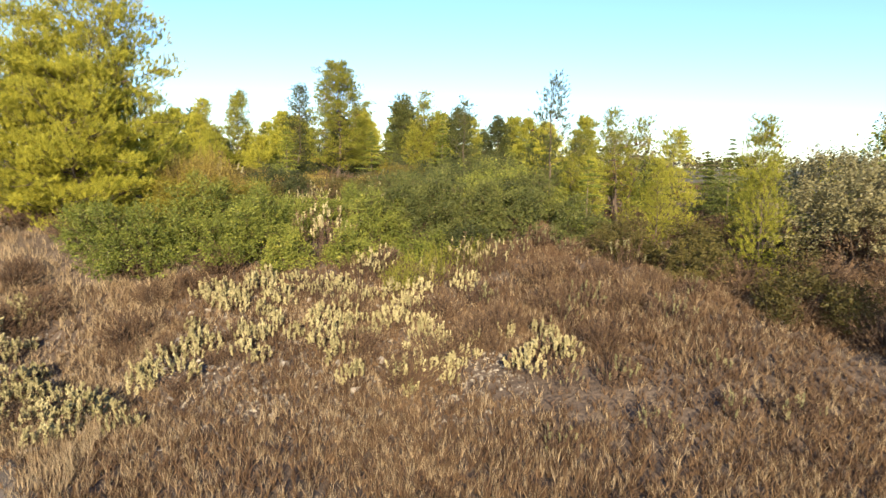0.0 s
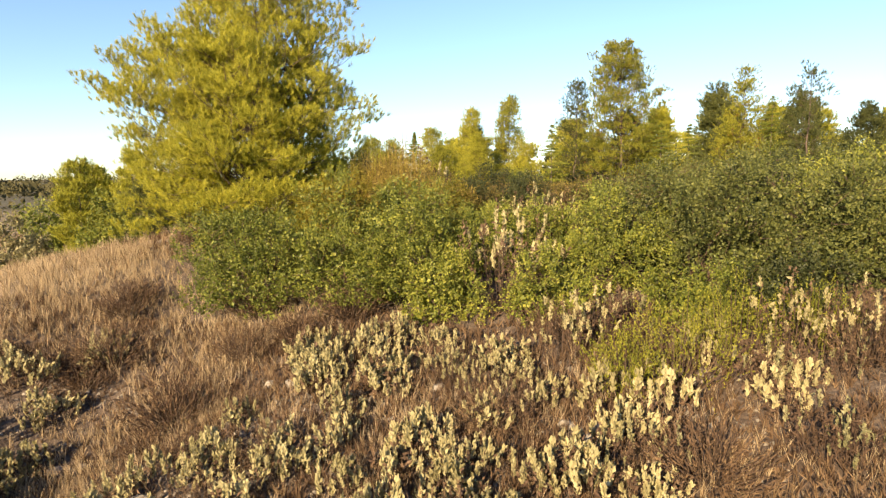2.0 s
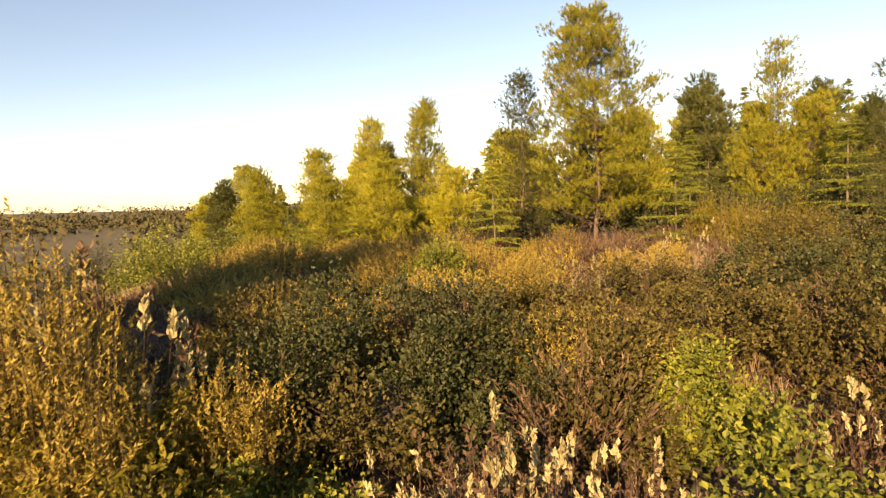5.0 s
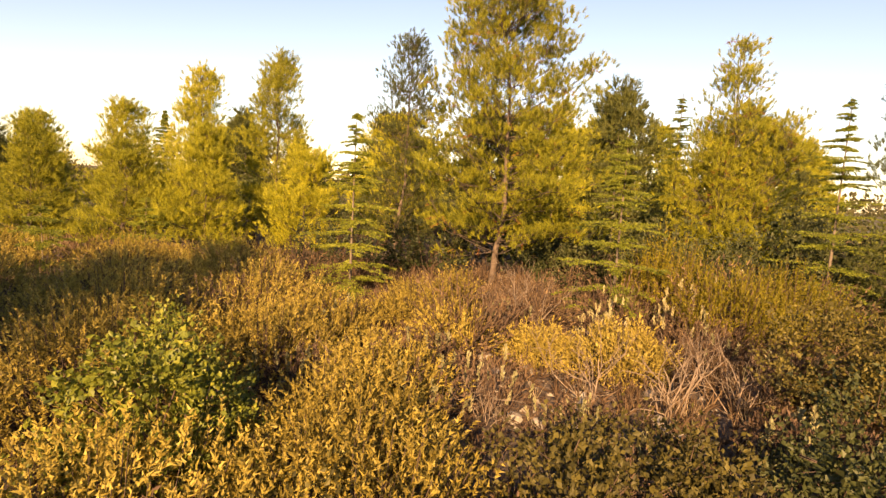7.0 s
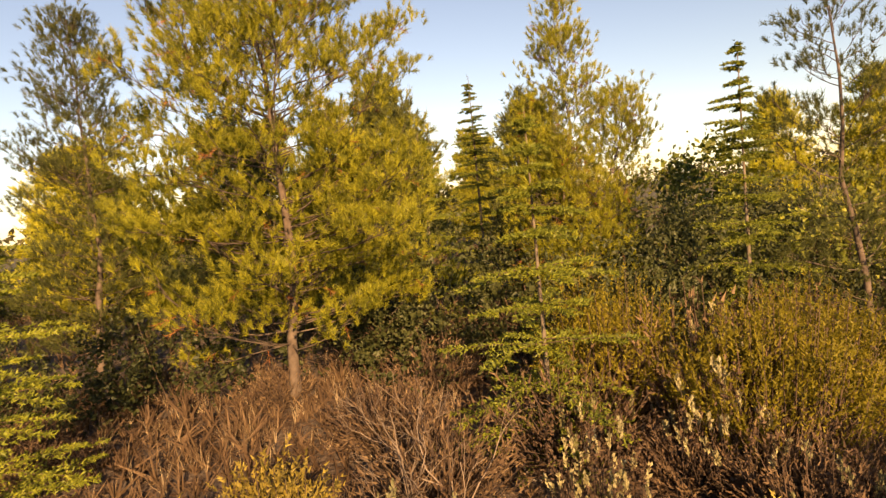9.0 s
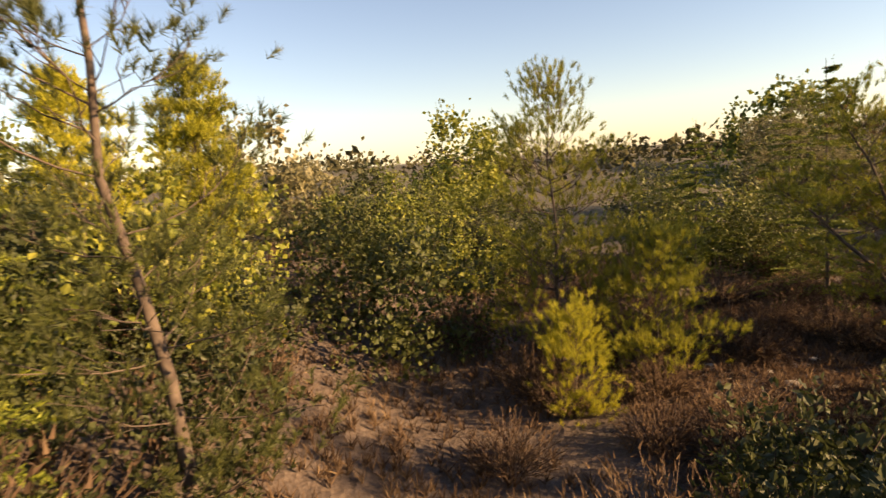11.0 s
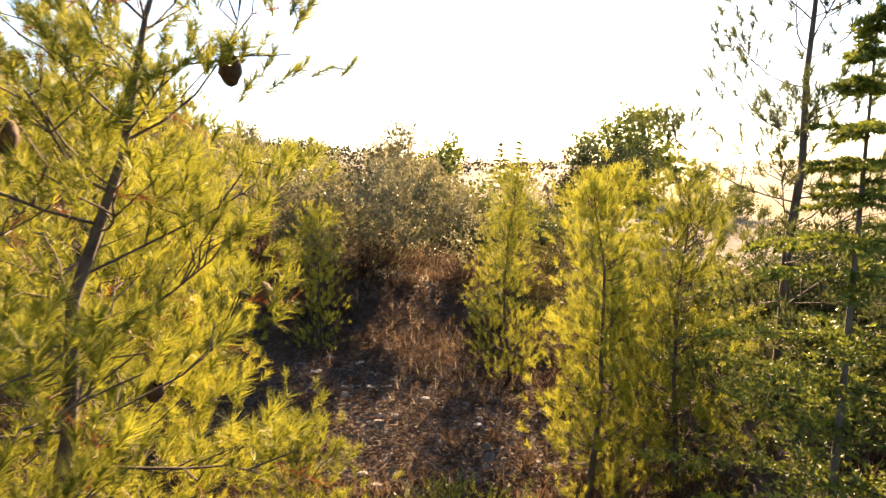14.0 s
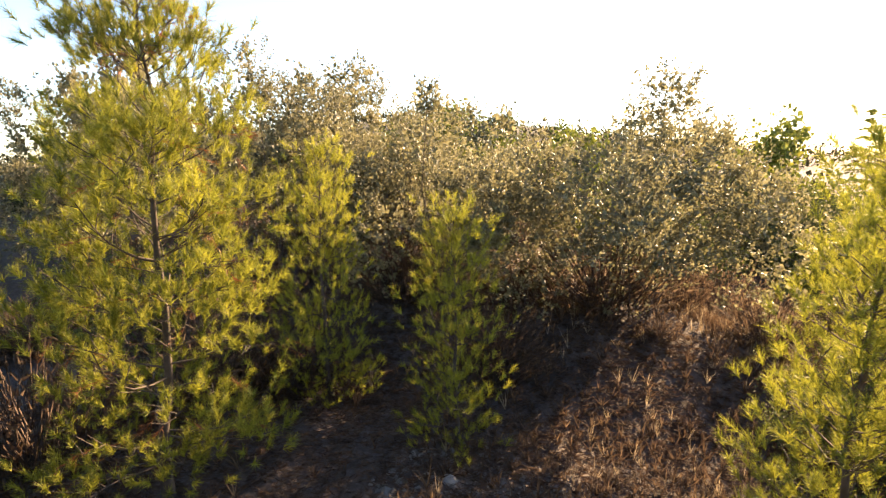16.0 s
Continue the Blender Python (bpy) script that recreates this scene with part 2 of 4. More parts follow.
def mesh_of(name, v, f, mat, smooth=False):
    """A mesh from an array of places and an array of faces with equal corners."""
    v, f = np.asarray(v, np.float32).reshape(-1, 3), np.asarray(f, np.int32)
    me = bpy.data.meshes.new(name)
    me.vertices.add(len(v))
    me.vertices.foreach_set("co", v.ravel())
    n, k = f.shape
    me.loops.add(n * k)
    me.loops.foreach_set("vertex_index", f.ravel())
    me.polygons.add(n)
    me.polygons.foreach_set("loop_start", np.arange(0, n * k, k, dtype=np.int32))
    me.polygons.foreach_set("use_smooth", np.full(n, smooth, bool))
    me.materials.append(mat)
    me.update(calc_edges=True)
    return me


PATH_LINE = np.array([(-1.6, 2.0), (-2.6, 5.0), (-4.1, 8.0), (-7.3, 10.8), (-12.5, 15.0), (-22.0, 21.0)])


def off_path(x, y):
    """Distance from the middle of the trodden path."""
    best = np.full(np.shape(x), 1e9)
    for a, b in zip(PATH_LINE[:-1], PATH_LINE[1:]):
        d = b - a
        t = np.clip(((x - a[0]) * d[0] + (y - a[1]) * d[1]) / (d @ d), 0, 1)
        best = np.minimum(best, np.hypot(x - a[0] - t * d[0], y - a[1] - t * d[1]))
    return best


def build_ground():
    def axis(mid):
        near = np.arange(-24, 24.01, 0.4)
        far = 24 + np.cumsum(0.45 * 1.19 ** np.arange(1, 42))
        return np.concatenate([-far[::-1], near, far]) + mid
    xs, ys = axis(3.0), axis(12.0)
    X, Y = np.meshgrid(xs, ys)
    Z = ground_z(X, Y)
    nx, ny = len(xs), len(ys)
    i = (np.arange(ny - 1)[:, None] * nx + np.arange(nx - 1)[None, :]).ravel()
    f = np.stack([i, i + 1, i + nx + 1, i + nx], 1)
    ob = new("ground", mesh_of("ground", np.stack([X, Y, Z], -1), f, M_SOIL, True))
    tagged(ob, "dry stony brown soil with dust and plant litter", "ground", kind="structure")


build_ground()


# ---------------------------------------------------------------- pieces of plants
def unit(a):
    return a / np.maximum(np.linalg.norm(a, axis=-1, keepdims=True), 1e-9)


def spikes(rng, P, D, L, n, ln, w, spread=(0.25, 0.85)):
    """Bunches of n needles along axes of length L that start at P and run along D."""
    P, D, L = np.asarray(P, float), unit(np.asarray(D, float)), np.asarray(L, float)
    B = len(P)
    s = rng.random((B, n))
    base = P[:, None] + D[:, None] * (s * L[:, None])[..., None]
    r = rng.normal(size=(B, n, 3))
    side = unit(r - (r * D[:, None]).sum(-1, keepdims=True) * D[:, None])
    th = rng.uniform(*spread, (B, n, 1))
    way = D[:, None] * np.cos(th) + side * np.sin(th)
    flat = unit(np.cross(way, rng.normal(size=(B, n, 3))))
    l = ln * rng.uniform(0.65, 1.15, (B, n, 1))
    return np.stack([base - flat * w, base + flat * w, base + way * l], 2).reshape(-1, 3)


def spike_mesh(name, v, mat):
    return mesh_of(name, v, np.arange(len(v)).reshape(-1, 3), mat)


def blades(rng, P, D, n, ln, w, scatter, spread=0.9):
    """Clusters of n pointed leaves about the places P, facing along D."""
    P, D = np.asarray(P, float), unit(np.asarray(D, float))
    B = len(P)
    base = P[:, None] + rng.normal(size=(B, n, 3)) * scatter
    way = unit(D[:, None] + rng.normal(size=(B, n, 3)) * spread)
    flat = unit(np.cross(way, rng.normal(size=(B, n, 3))))
    up = np.cross(way, flat)
    l = ln * rng.uniform(0.6, 1.2, (B, n, 1))
    ww = w * l / ln
    a, c = base, base + way * l
    m = base + way * l * 0.5 - up * l * 0.12
    return np.stack([a, m + flat * ww, c, m - flat * ww], 2).reshape(-1, 3)


def blade_mesh(name, v, mat):
    return mesh_of(name, v, np.arange(len(v)).reshape(-1, 4), mat)


class Wood:
    """Collects tapered tubes into one mesh."""

    def __init__(self):
        self.v, self.f, self.n = [], [], 0

    def tube(self, pts, radii, sides=5):
        pts, radii = np.asarray(pts, float), np.asarray(radii, float)
        k = len(pts)
        d = unit(np.gradient(pts, axis=0))
        ref = np.array([0.31, 0.77, 0.55])
        a = unit(np.cross(d, ref))
        b = np.cross(d, a)
        th = np.linspace(0, 2 * math.pi, sides, endpoint=False)
        ring = pts[:, None] + radii[:, None, None] * (a[:, None] * np.cos(th)[None, :, None] + b[:, None] * np.sin(th)[None, :, None])
        i = np.arange(k - 1)[:, None] * sides + np.arange(sides)[None, :]
        j = np.arange(k - 1)[:, None] * sides + (np.arange(sides)[None, :] + 1) % sides
        self.v.append(ring.reshape(-1, 3))
        self.f.append(np.stack([i, j, j + sides, i + sides], -1).reshape(-1, 4) + self.n)
        self.n += k * sides

    def mesh(self, name, mat):
        return mesh_of(name, np.concatenate(self.v), np.concatenate(self.f), mat, True)


def put(name, pieces, x, y, label, category, group="", size=1.0, turn=0.0, sink=0.03, wide=None):
    """One plant: an empty at its foot with its parts below it."""
    ob = new(name)
    ob.empty_display_size = 0.2
    w = size if wide is None else wide
    ob.matrix_basis = Matrix.Translation((x, y, gz(x, y) - sink)) @ Matrix.Rotation(radians(turn), 4, "Z") @ Matrix.Diagonal((w, w, size, 1))
    tagged(ob, label, category, group)
    for pname, me, plabel in pieces:
        p = new(pname, me)
        p.parent = ob
        if plabel == "#stuff":
            tagged(p, kind="stuff")
        elif plabel:
            tagged(p, plabel)
    return ob


# ---------------------------------------------------------------- kinds of plants
def pine(seed, h, r, mat, bare=0.1, stems=None, needle=0.06, width=0.0024, n=34, clump=4, gap=0.17, step=0.17, limbs=6, airy=0.0, cones=0, round_top=1.7, dry=0.0, own_limbs=False, stout=0.6, tight=0.085):
    """An Aleppo pine: crooked limbs and branchlets that end in clumps of upright needle brushes, bare wood inside."""
    rng = np.random.default_rng(seed)
    wood = Wood()
    out, boughs = [], []
    P, D = [], []
    dryP, dryD = [], []

    def clump_at(e, away, k, size=1.0):
        for i in range(k):
            o = rng.normal(size=3) * np.array([tight, tight, tight * 0.6]) * size
            b = e + o
            P.append(b); D.append(unit(away * 0.55 + o * 3.5 + rng.normal(size=3) * 0.22 + np.array([0, 0, 0.85])))

    for lean_x, lean_y, sh in (stems or [(0.0, 0.0, 1.0)]):
        trunk = Wood()
        k = 9
        u = np.linspace(0, 1, k)
        axis = np.stack([lean_x * u ** 0.8, lean_y * u ** 0.8, u * h * sh], 1)
        wob = np.cumsum(rng.normal(size=(k, 2)), 0) * 0.011 * h
        axis[:, :2] += wob - wob[0]
        axis[0, 2] = -0.12
        thick = stout if stems else 1.0
        trunk.tube(axis, np.interp(u, [0, 0.15, 1], [0.012 * h * thick + 0.009, 0.009 * h * thick, 0.003]), 7)
        out.append(("trunk", trunk.mesh("trunk", M_BARK), ""))
        clump_at(axis[-1] - np.array([0, 0, 0.05]), np.array([0, 0, 1.0]), 5, 0.5)
        z = bare
        while z < 0.985:
            q = (z - bare) / (1 - bare)
            reach = r * ((1 - q ** round_top) ** 0.6 * (0.72 + 0.28 * math.sin(min(1.57, 0.5 + 3.4 * q))) + 0.06)
            a0 = rng.uniform(0, 6.28)
            for b in range(limbs):
                if rng.random() < airy:
                    continue
                a = a0 + b * 6.283 / limbs + rng.normal() * 0.5
                ln = reach * (rng.uniform(0.75, 1.05) if b % 2 else rng.uniform(0.4, 0.85))
                e0, e1 = rng.uniform(-0.1, 0.2) + 0.6 * q, rng.uniform(0.25, 0.7) + 0.6 * q
                m = 6
                el = np.linspace(e0, e1, m) + np.cumsum(rng.normal(size=m) * 0.1)
                az = a + np.cumsum(rng.normal(size=m) * 0.24)
                seg = np.stack([np.cos(az) * np.cos(el), np.sin(az) * np.cos(el), np.sin(el)], 1) * (ln / (m - 1))
                cz = min(0.99, max(bare, z + rng.uniform(-0.6, 0.6) * step / h))
                c = np.array([np.interp(cz, u, axis[:, i]) for i in range(3)])
                pts = np.vstack([c, c + np.cumsum(seg[:-1], 0)])
                rad = np.linspace(0.003 + 0.0035 * ln, 0.002, m)
                if own_limbs and ln > 0.6 * r and len(boughs) < 40:
                    lw = Wood()
                    lw.tube(pts, rad * 1.15, 5)
                    boughs.append(("limb", lw.mesh("limb", M_BARK), ""))
                else:
                    wood.tube(pts, rad, 4)
                count = int(ln / gap) + 4
                for j in range(count):
                    t = 1.0 if j == 0 else rng.uniform(0.12, 1.0) ** 0.75
                    p = np.array([np.interp(t * (m - 1), np.arange(m), pts[:, i]) for i in range(3)])
                    d = unit(seg[min(m - 1, int(t * (m - 1)))])
                    if j == 0:
                        clump_at(p, d, clump)
                        continue
                    sidev = unit(np.cross(d, [0, 0, 1.0])) * (1 if j % 2 else -1)
                    td = unit(d * rng.uniform(0.4, 1.0) + sidev * rng.uniform(0.4, 1.0) + np.array([0, 0, rng.uniform(-0.1, 0.6)]))
                    tl = min(0.5, 0.1 + 0.3 * ln * (1.1 - t)) * rng.uniform(0.6, 1.3)
                    e = p + td * tl
                    mid = (p + e) / 2 + rng.normal(size=3) * 0.12 * tl
                    if width < 0.0045:
                        wood.tube([p, mid, e], [0.0033, 0.0025, 0.0018], 3)
                    elif j % 3 == 0:
                        wood.tube([p, e], [0.0035, 0.002], 3)
                    if dry and rng.random() < dry * 2:
                        dryP.append(mid); dryD.append(td - np.array([0, 0, 0.8]))
                        continue
                    clump_at(e, td, clump if tl > 0.12 else clump - 2)
            z += step / h * rng.uniform(0.8, 1.2) / max(0.6, sh)
    out += boughs
    out.append(("fine_wood", wood.mesh("fine_wood", M_BARK), "#stuff"))
    out.append(("crown", spike_mesh("crown", spikes(rng, P, D, np.full(len(P), needle), n, needle, width, (0.15, 1.15)), mat), ""))
    if dryP:
        out.append(("dead_foliage", spike_mesh("dead_foliage", spikes(rng, dryP, dryD, np.full(len(dryP), 0.15), 24, needle, width, (0.1, 1.0)), M_PINE_DRY), "#stuff"))
    for i in range(cones):
        p = P[int(rng.integers(len(P) // 3, len(P)))]
        out.append(("pine_cone", cone_mesh(rng, p), "closed brown pine cone"))
    return out


def cone_mesh(rng, at):
    k, sides = 7, 8
    u = np.linspace(0, 1, k)
    prof = 0.024 * np.sin(np.clip(0.15 + u * 0.85, 0, 1) * math.pi) ** 0.7 + 0.003
    w = Wood()
    d = unit(np.array([rng.normal() * 0.5, rng.normal() * 0.5, -0.8]))
    w.tube(np.asarray(at) + d * (u * 0.085)[:, None], prof * (1 + 0.12 * (np.arange(k) % 2)), sides)
    return w.mesh("pine_cone", M_CONE)


def cedar(seed, h, r, mat, gap=0.2, bare=0.03, n=14, needle=0.028, width=0.005, per=8, spire=0.14):
    """A young cedar: a straight pale trunk with level tiers of flat sprays and a thin leader."""
    rng = np.random.default_rng(seed)
    trunk, wood = Wood(), Wood()
    u = np.linspace(0, 1, 7)
    trunk.tube(np.stack([rng.normal() * 0.03 * u, rng.normal() * 0.03 * u, -0.1 + u * (h + 0.1)], 1), np.interp(u, [0, 1], [0.007 * h + 0.006, 0.003]), 7)
    P, D, L = [], [], []
    z = bare * h
    while z < h * 0.985:
        q = z / h
        reach = r * min(1.0, (1 - q) ** 0.85 * 1.06) * (0.5 if q > 1 - spire else 1.0) + 0.05
        a0 = rng.uniform(0, 6.28)
        for b in range(per):
            a = a0 + b * 6.283 / per + rng.normal() * 0.3
            ln = reach * rng.uniform(0.5, 1.12)
            lift = rng.uniform(-0.02, 0.2) - 0.12 * (q < 0.3)
            m = 5
            t = np.linspace(0, 1, m)
            way = np.array([math.cos(a), math.sin(a), 0])
            pts = np.array([0, 0, z + rng.normal() * 0.018]) + way * (t * ln)[:, None] + np.array([0, 0, 1.0]) * (lift * ln * t - 0.13 * ln * t * t)[:, None]
            wood.tube(pts, np.linspace(0.003 + 0.003 * ln, 0.0015, m), 3)
            across = np.array([-way[1], way[0], 0])
            for s in np.arange(0.02, 1.0, 0.05 / max(ln, 0.1)):
                p = np.array([np.interp(s, t, pts[:, i]) for i in range(3)])
                for sg in (-1, 1):
                    if rng.random() < 0.15:
                        continue
                    tl = (0.04 + 0.42 * ln * (1 - s) * (0.4 + s)) * rng.uniform(0.6, 1.2)
                    td = unit(way * rng.uniform(0.5, 1.0) + across * sg * rng.uniform(0.5, 1.0) + np.array([0, 0, rng.uniform(-0.1, 0.03)]))
                    P.append(p); D.append(td); L.append(tl)
            for s in range(m - 1):
                for again in range(2):
                    P.append(pts[s] + np.array([0, 0, 0.004])); D.append(pts[s + 1] - pts[s]); L.append(ln / (m - 1))
            P.append(pts[-2]); D.append(pts[-1] - pts[-2]); L.append(ln / m + 0.03)
        z += gap * rng.uniform(0.75, 1.3) * (1.0 if q < 0.6 else 0.62)
    P.append(np.array([0, 0, h * 0.93])); D.append(np.array([0, 0, 1.0])); L.append(h * 0.08)
    return [("trunk", trunk.mesh("trunk", M_BARK_CEDAR), "pale grey-brown trunk"), ("branchwork", wood.mesh("branchwork", M_TWIG), "#stuff"),
            ("crown", spike_mesh("crown", spikes(rng, P, D, L, n, needle, width, (0.5, 1.3)), mat), "")]


def dome(seed, r, h, mat, leaf=0.028, leaf_w=0.0095, clusters=1300, n=11, lobes=20, open_=0.86, scatter=0.026, bark=None, inner=0.4, skirt=0.08):
    """A broad-leaved evergreen: many lobes of leaf clusters carried by branching stems, with older leaves inside."""
    rng = np.random.default_rng(seed)
    C, R = [], []
    for i in range(lobes):
        a, d = rng.uniform(0, 6.28), r * 0.76 * math.sqrt(rng.random())
        zz = h * rng.uniform(0.2, 0.96) * (1 - 0.45 * (d / r) ** 2)
        if i % 5 < 2:
            d, zz = r * rng.uniform(0.5, 0.8), h * rng.uniform(skirt, skirt + 0.27)
        C.append((d * math.cos(a), d * math.sin(a), zz))
        R.append(min(0.30 * r, 0.34 * h) * (rng.uniform(0.25, 0.6) if i % 3 == 0 else rng.uniform(0.5, 1.3)))
    C, R = np.array(C), np.array(R)
    N = clusters * 17
    which = rng.choice(lobes, N, p=R ** 2 / (R ** 2).sum())
    way = unit(rng.normal(size=(N, 3)) + np.array([0, 0, 0.25]))
    P = C[which] + way * (R[which] * rng.uniform(0.78, 1.08, N) * (1 + 0.22 * np.sin(6 * way[:, 0] + 8 * way[:, 1] + which)))[:, None]
    inside = (np.linalg.norm(P[:, None] - C[None], axis=-1) < R[None] * open_).sum(1) > 0
    q = P * (5.5 / max(r, 0.5))
    gap = np.sin(1.7 * q[:, 0] + seed) + np.sin(1.9 * q[:, 1] + 0.8 * q[:, 0]) + np.sin(2.3 * q[:, 2] + 0.6 * q[:, 1])
    ok = (~inside) & (P[:, 2] > 0.03) & (gap > -0.75)
    P, way, which = P[ok][:clusters], way[ok][:clusters], which[ok][:clusters]
    w = Wood()
    for c in C[::3]:
        mid = c * 0.5 + rng.normal(size=3) * 0.08 * r
        foot = np.array([rng.normal() * 0.08 * r, rng.normal() * 0.08 * r, -0.05])
        w.tube([foot, mid, c], [0.004 + 0.004 * r, 0.003 + 0.003 * r, 0.003], 4)
    for p, i in list(zip(P, which))[::7]:
        w.tube([C[i] * 0.5 + p * 0.5, p], [0.003, 0.0015], 3)
    shoot = unit(way * 0.8 + np.array([0, 0, 0.75]) + rng.normal(size=way.shape) * 0.25)
    along = rng.random((len(P), n, 1)) * (5.5 * leaf * rng.uniform(0.4, 1.3, (len(P), 1, 1)))
    B = P[:, None] + shoot[:, None] * (along - 2 * leaf)
    leaves = blades(rng, B.reshape(-1, 3), np.repeat(shoot, n, 0), 1, leaf, leaf_w, scatter * 0.45, 0.75)
    k = int(clusters * inner)
    pick = rng.choice(lobes, k)
    iw = unit(rng.normal(size=(k, 3)))
    I = C[pick] + iw * (R[pick] * rng.uniform(0.45, 0.75, k))[:, None]
    I[:, 2] = np.maximum(I[:, 2], 0.04)
    leaves = np.concatenate([leaves, blades(rng, I, iw, 4, leaf * 1.5, leaf_w * 1.9, scatter * 1.2)])
    return [("woody_base", w.mesh("woody_base", bark or M_TWIG), "#stuff"), ("foliage", blade_mesh("foliage", leaves, mat), "")]


def rockrose(seed, r, h, shoots=42, pale=0.75, leaf=0.034, leaf_w=0.0085, fresh_mat=None):
    """A rockrose: brown stems whose tips carry upright pale felted leaves, withered leaves below."""
    rng = np.random.default_rng(seed)
    w = Wood()
    P, D, Q, E = [], [], [], []
    for i in range(shoots):
        a, d = rng.uniform(0, 6.28), r * math.sqrt(rng.random())
        tip = np.array([d * math.cos(a), d * math.sin(a), h * rng.uniform(0.6, 1.05) * (1 - 0.4 * (d / r) ** 2)])
        foot = np.array([0.25 * tip[0], 0.25 * tip[1], -0.03])
        mid = foot * 0.45 + tip * 0.55 + np.array([0.12 * tip[0], 0.12 * tip[1], -0.04 * h])
        w.tube([foot, mid, tip], [0.0035, 0.0025, 0.0012], 3)
        up = unit(tip - mid + np.array([0, 0, 0.14]) + rng.normal(size=3) * 0.02)
        fresh = rng.random() < pale
        for s in np.linspace(0, 0.09, 6):
            (P if fresh else Q).append(tip - up * s)
            (D if fresh else E).append(up)
        for s in range(3):
            Q.append(mid + (tip - mid) * rng.random())
            E.append(unit(rng.normal(size=3)))
    out = [("woody_base", w.mesh("woody_base", M_TWIG), "#stuff")]
    if P:
        out.append(("leafage", blade_mesh("leafage", blades(rng, P, D, 4, leaf, leaf_w, 0.005, 0.3), fresh_mat or M_CISTUS), "#stuff"))
    out.append(("withered_foliage", blade_mesh("withered_foliage", blades(rng, Q, E, 2, leaf, leaf_w * 0.9, 0.012, 0.6), M_CISTUS_DRY), "#stuff"))
    return out


def heath(seed, r, h, mat, shoots=150, needle=0.028, n=24, brush=0.24, width=0.0055):
    """A rosemary-like shrub of many upright shoots set with short narrow leaves."""
    rng = np.random.default_rng(seed)
    w = Wood()
    P, D, L = [], [], []
    for i in range(shoots):
        a, d = rng.uniform(0, 6.28), r * math.sqrt(rng.random())
        x, y = d * math.cos(a), d * math.sin(a)
        tip = np.array([x, y, h * rng.uniform(0.55, 1.08) * (1 - 0.5 * (d / r) ** 2)])
        foot = np.array([0.35 * x, 0.35 * y, -0.03])
        mid = foot * 0.5 + tip * 0.5 + np.array([0.15 * x, 0.15 * y, 0])
        if i % 2 == 0:
            w.tube([foot, mid, tip], [0.005, 0.0035, 0.0015], 3)
        way = unit(tip - mid + rng.normal(size=3) * 0.05)
        P.append(tip - way * brush); D.append(way); L.append(brush)
        bd = unit(way + rng.normal(size=3) * 0.5)
        P.append(mid + (tip - mid) * rng.uniform(0.2, 0.6)); D.append(bd); L.append(brush * 0.8)
    return [("woody_base", w.mesh("woody_base", M_TWIG), "#stuff"), ("foliage", spike_mesh("foliage", spikes(rng, P, D, L, n, needle, width, (0.4, 1.0)), mat), "")]


def twiggy(seed, r, h, twigs=140, mat=None):
    """A half-dead brown shrub: a tangle of fine twigs with withered leaves."""
    rng = np.random.default_rng(seed)
    w = Wood()
    P, D, L = [], [], []
    for i in range(twigs):
        a, d = rng.uniform(0, 6.28), r * math.sqrt(rng.random())
        tip = np.array([d * math.cos(a), d * math.sin(a), h * rng.uniform(0.35, 1.08) * (1 - 0.45 * (d / r) ** 2)])
        s = rng.uniform(0.1, 0.6)
        foot = tip * np.array([s, s, s * 0.5]) + rng.normal(size=3) * 0.03
        w.tube([foot, tip], [0.004, 0.0015], 3)
        ln = float(np.linalg.norm(tip - foot))
        P.append(foot + (tip - foot) * 0.35); D.append(tip - foot); L.append(ln * 0.7)
        P.append(foot + (tip - foot) * 0.2); D.append(tip - foot + rng.normal(size=3) * 0.3 * ln); L.append(ln * 0.8)
    return [("woody_base", w.mesh("woody_base", M_TWIG), "#stuff"), ("withered_foliage", spike_mesh("withered_foliage", spikes(rng, P, D, L, 6, 0.04, 0.0055, (0.2, 0.9)), mat or M_SCRUB), "#stuff")]


def skeleton_bush(seed, r, h, boughs=7):
    """A dead shrub: bare forked pale branches."""
    rng = np.random.default_rng(seed)
    w = Wood()

    def grow(p, d, ln, rad, depth):
        m = 5
        pts = [p]
        for i in range(m - 1):
            d = unit(d + rng.normal(size=3) * 0.22 + np.array([0, 0, 0.05]))
            pts.append(pts[-1] + d * ln / (m - 1))
        w.tube(pts, np.linspace(rad, rad * 0.55, m), 5 if depth < 2 else 3)
        if depth < 3:
            for b in range(int(rng.integers(2, 4))):
                i = int(rng.integers(2, m))
                grow(pts[i], unit(d + rng.normal(size=3) * 0.55), ln * rng.uniform(0.45, 0.75), rad * 0.55, depth + 1)

    for b in range(boughs):
        a = b * 6.283 / boughs + rng.normal() * 0.4
        grow(np.array([0, 0, -0.05]), unit(np.array([math.cos(a) * r / h, math.sin(a) * r / h, 1.0])), h * rng.uniform(0.35, 0.6), 0.0065, 0)
    return [("branchwork", w.mesh("branchwork", M_DEAD), "#stuff")]


# ---------------------------------------------------------------- the tall trees and shrubs, each where it stands
PINE_TXT = "Aleppo pine with yellow-green needles on a dry slope"
CEDAR_TXT = "young cedar with level tiers of short green needles"
LENT_TXT = "dense dark green evergreen shrub on dry ground"
G_PINE, G_CEDAR, G_LENT, G_CIST, G_HEATH, G_SCRUB = "pines on the slope", "young cedars", "evergreen shrubs", "rockroses", "heath shrubs", "withered brown shrubs"


def plant_pine(x, y, seed, h, r, mat=None, label=PINE_TXT, **k):
    put("pine_tree", pine(seed, h, r, mat or M_PINE, **k), x, y, label, "pine tree", G_PINE)


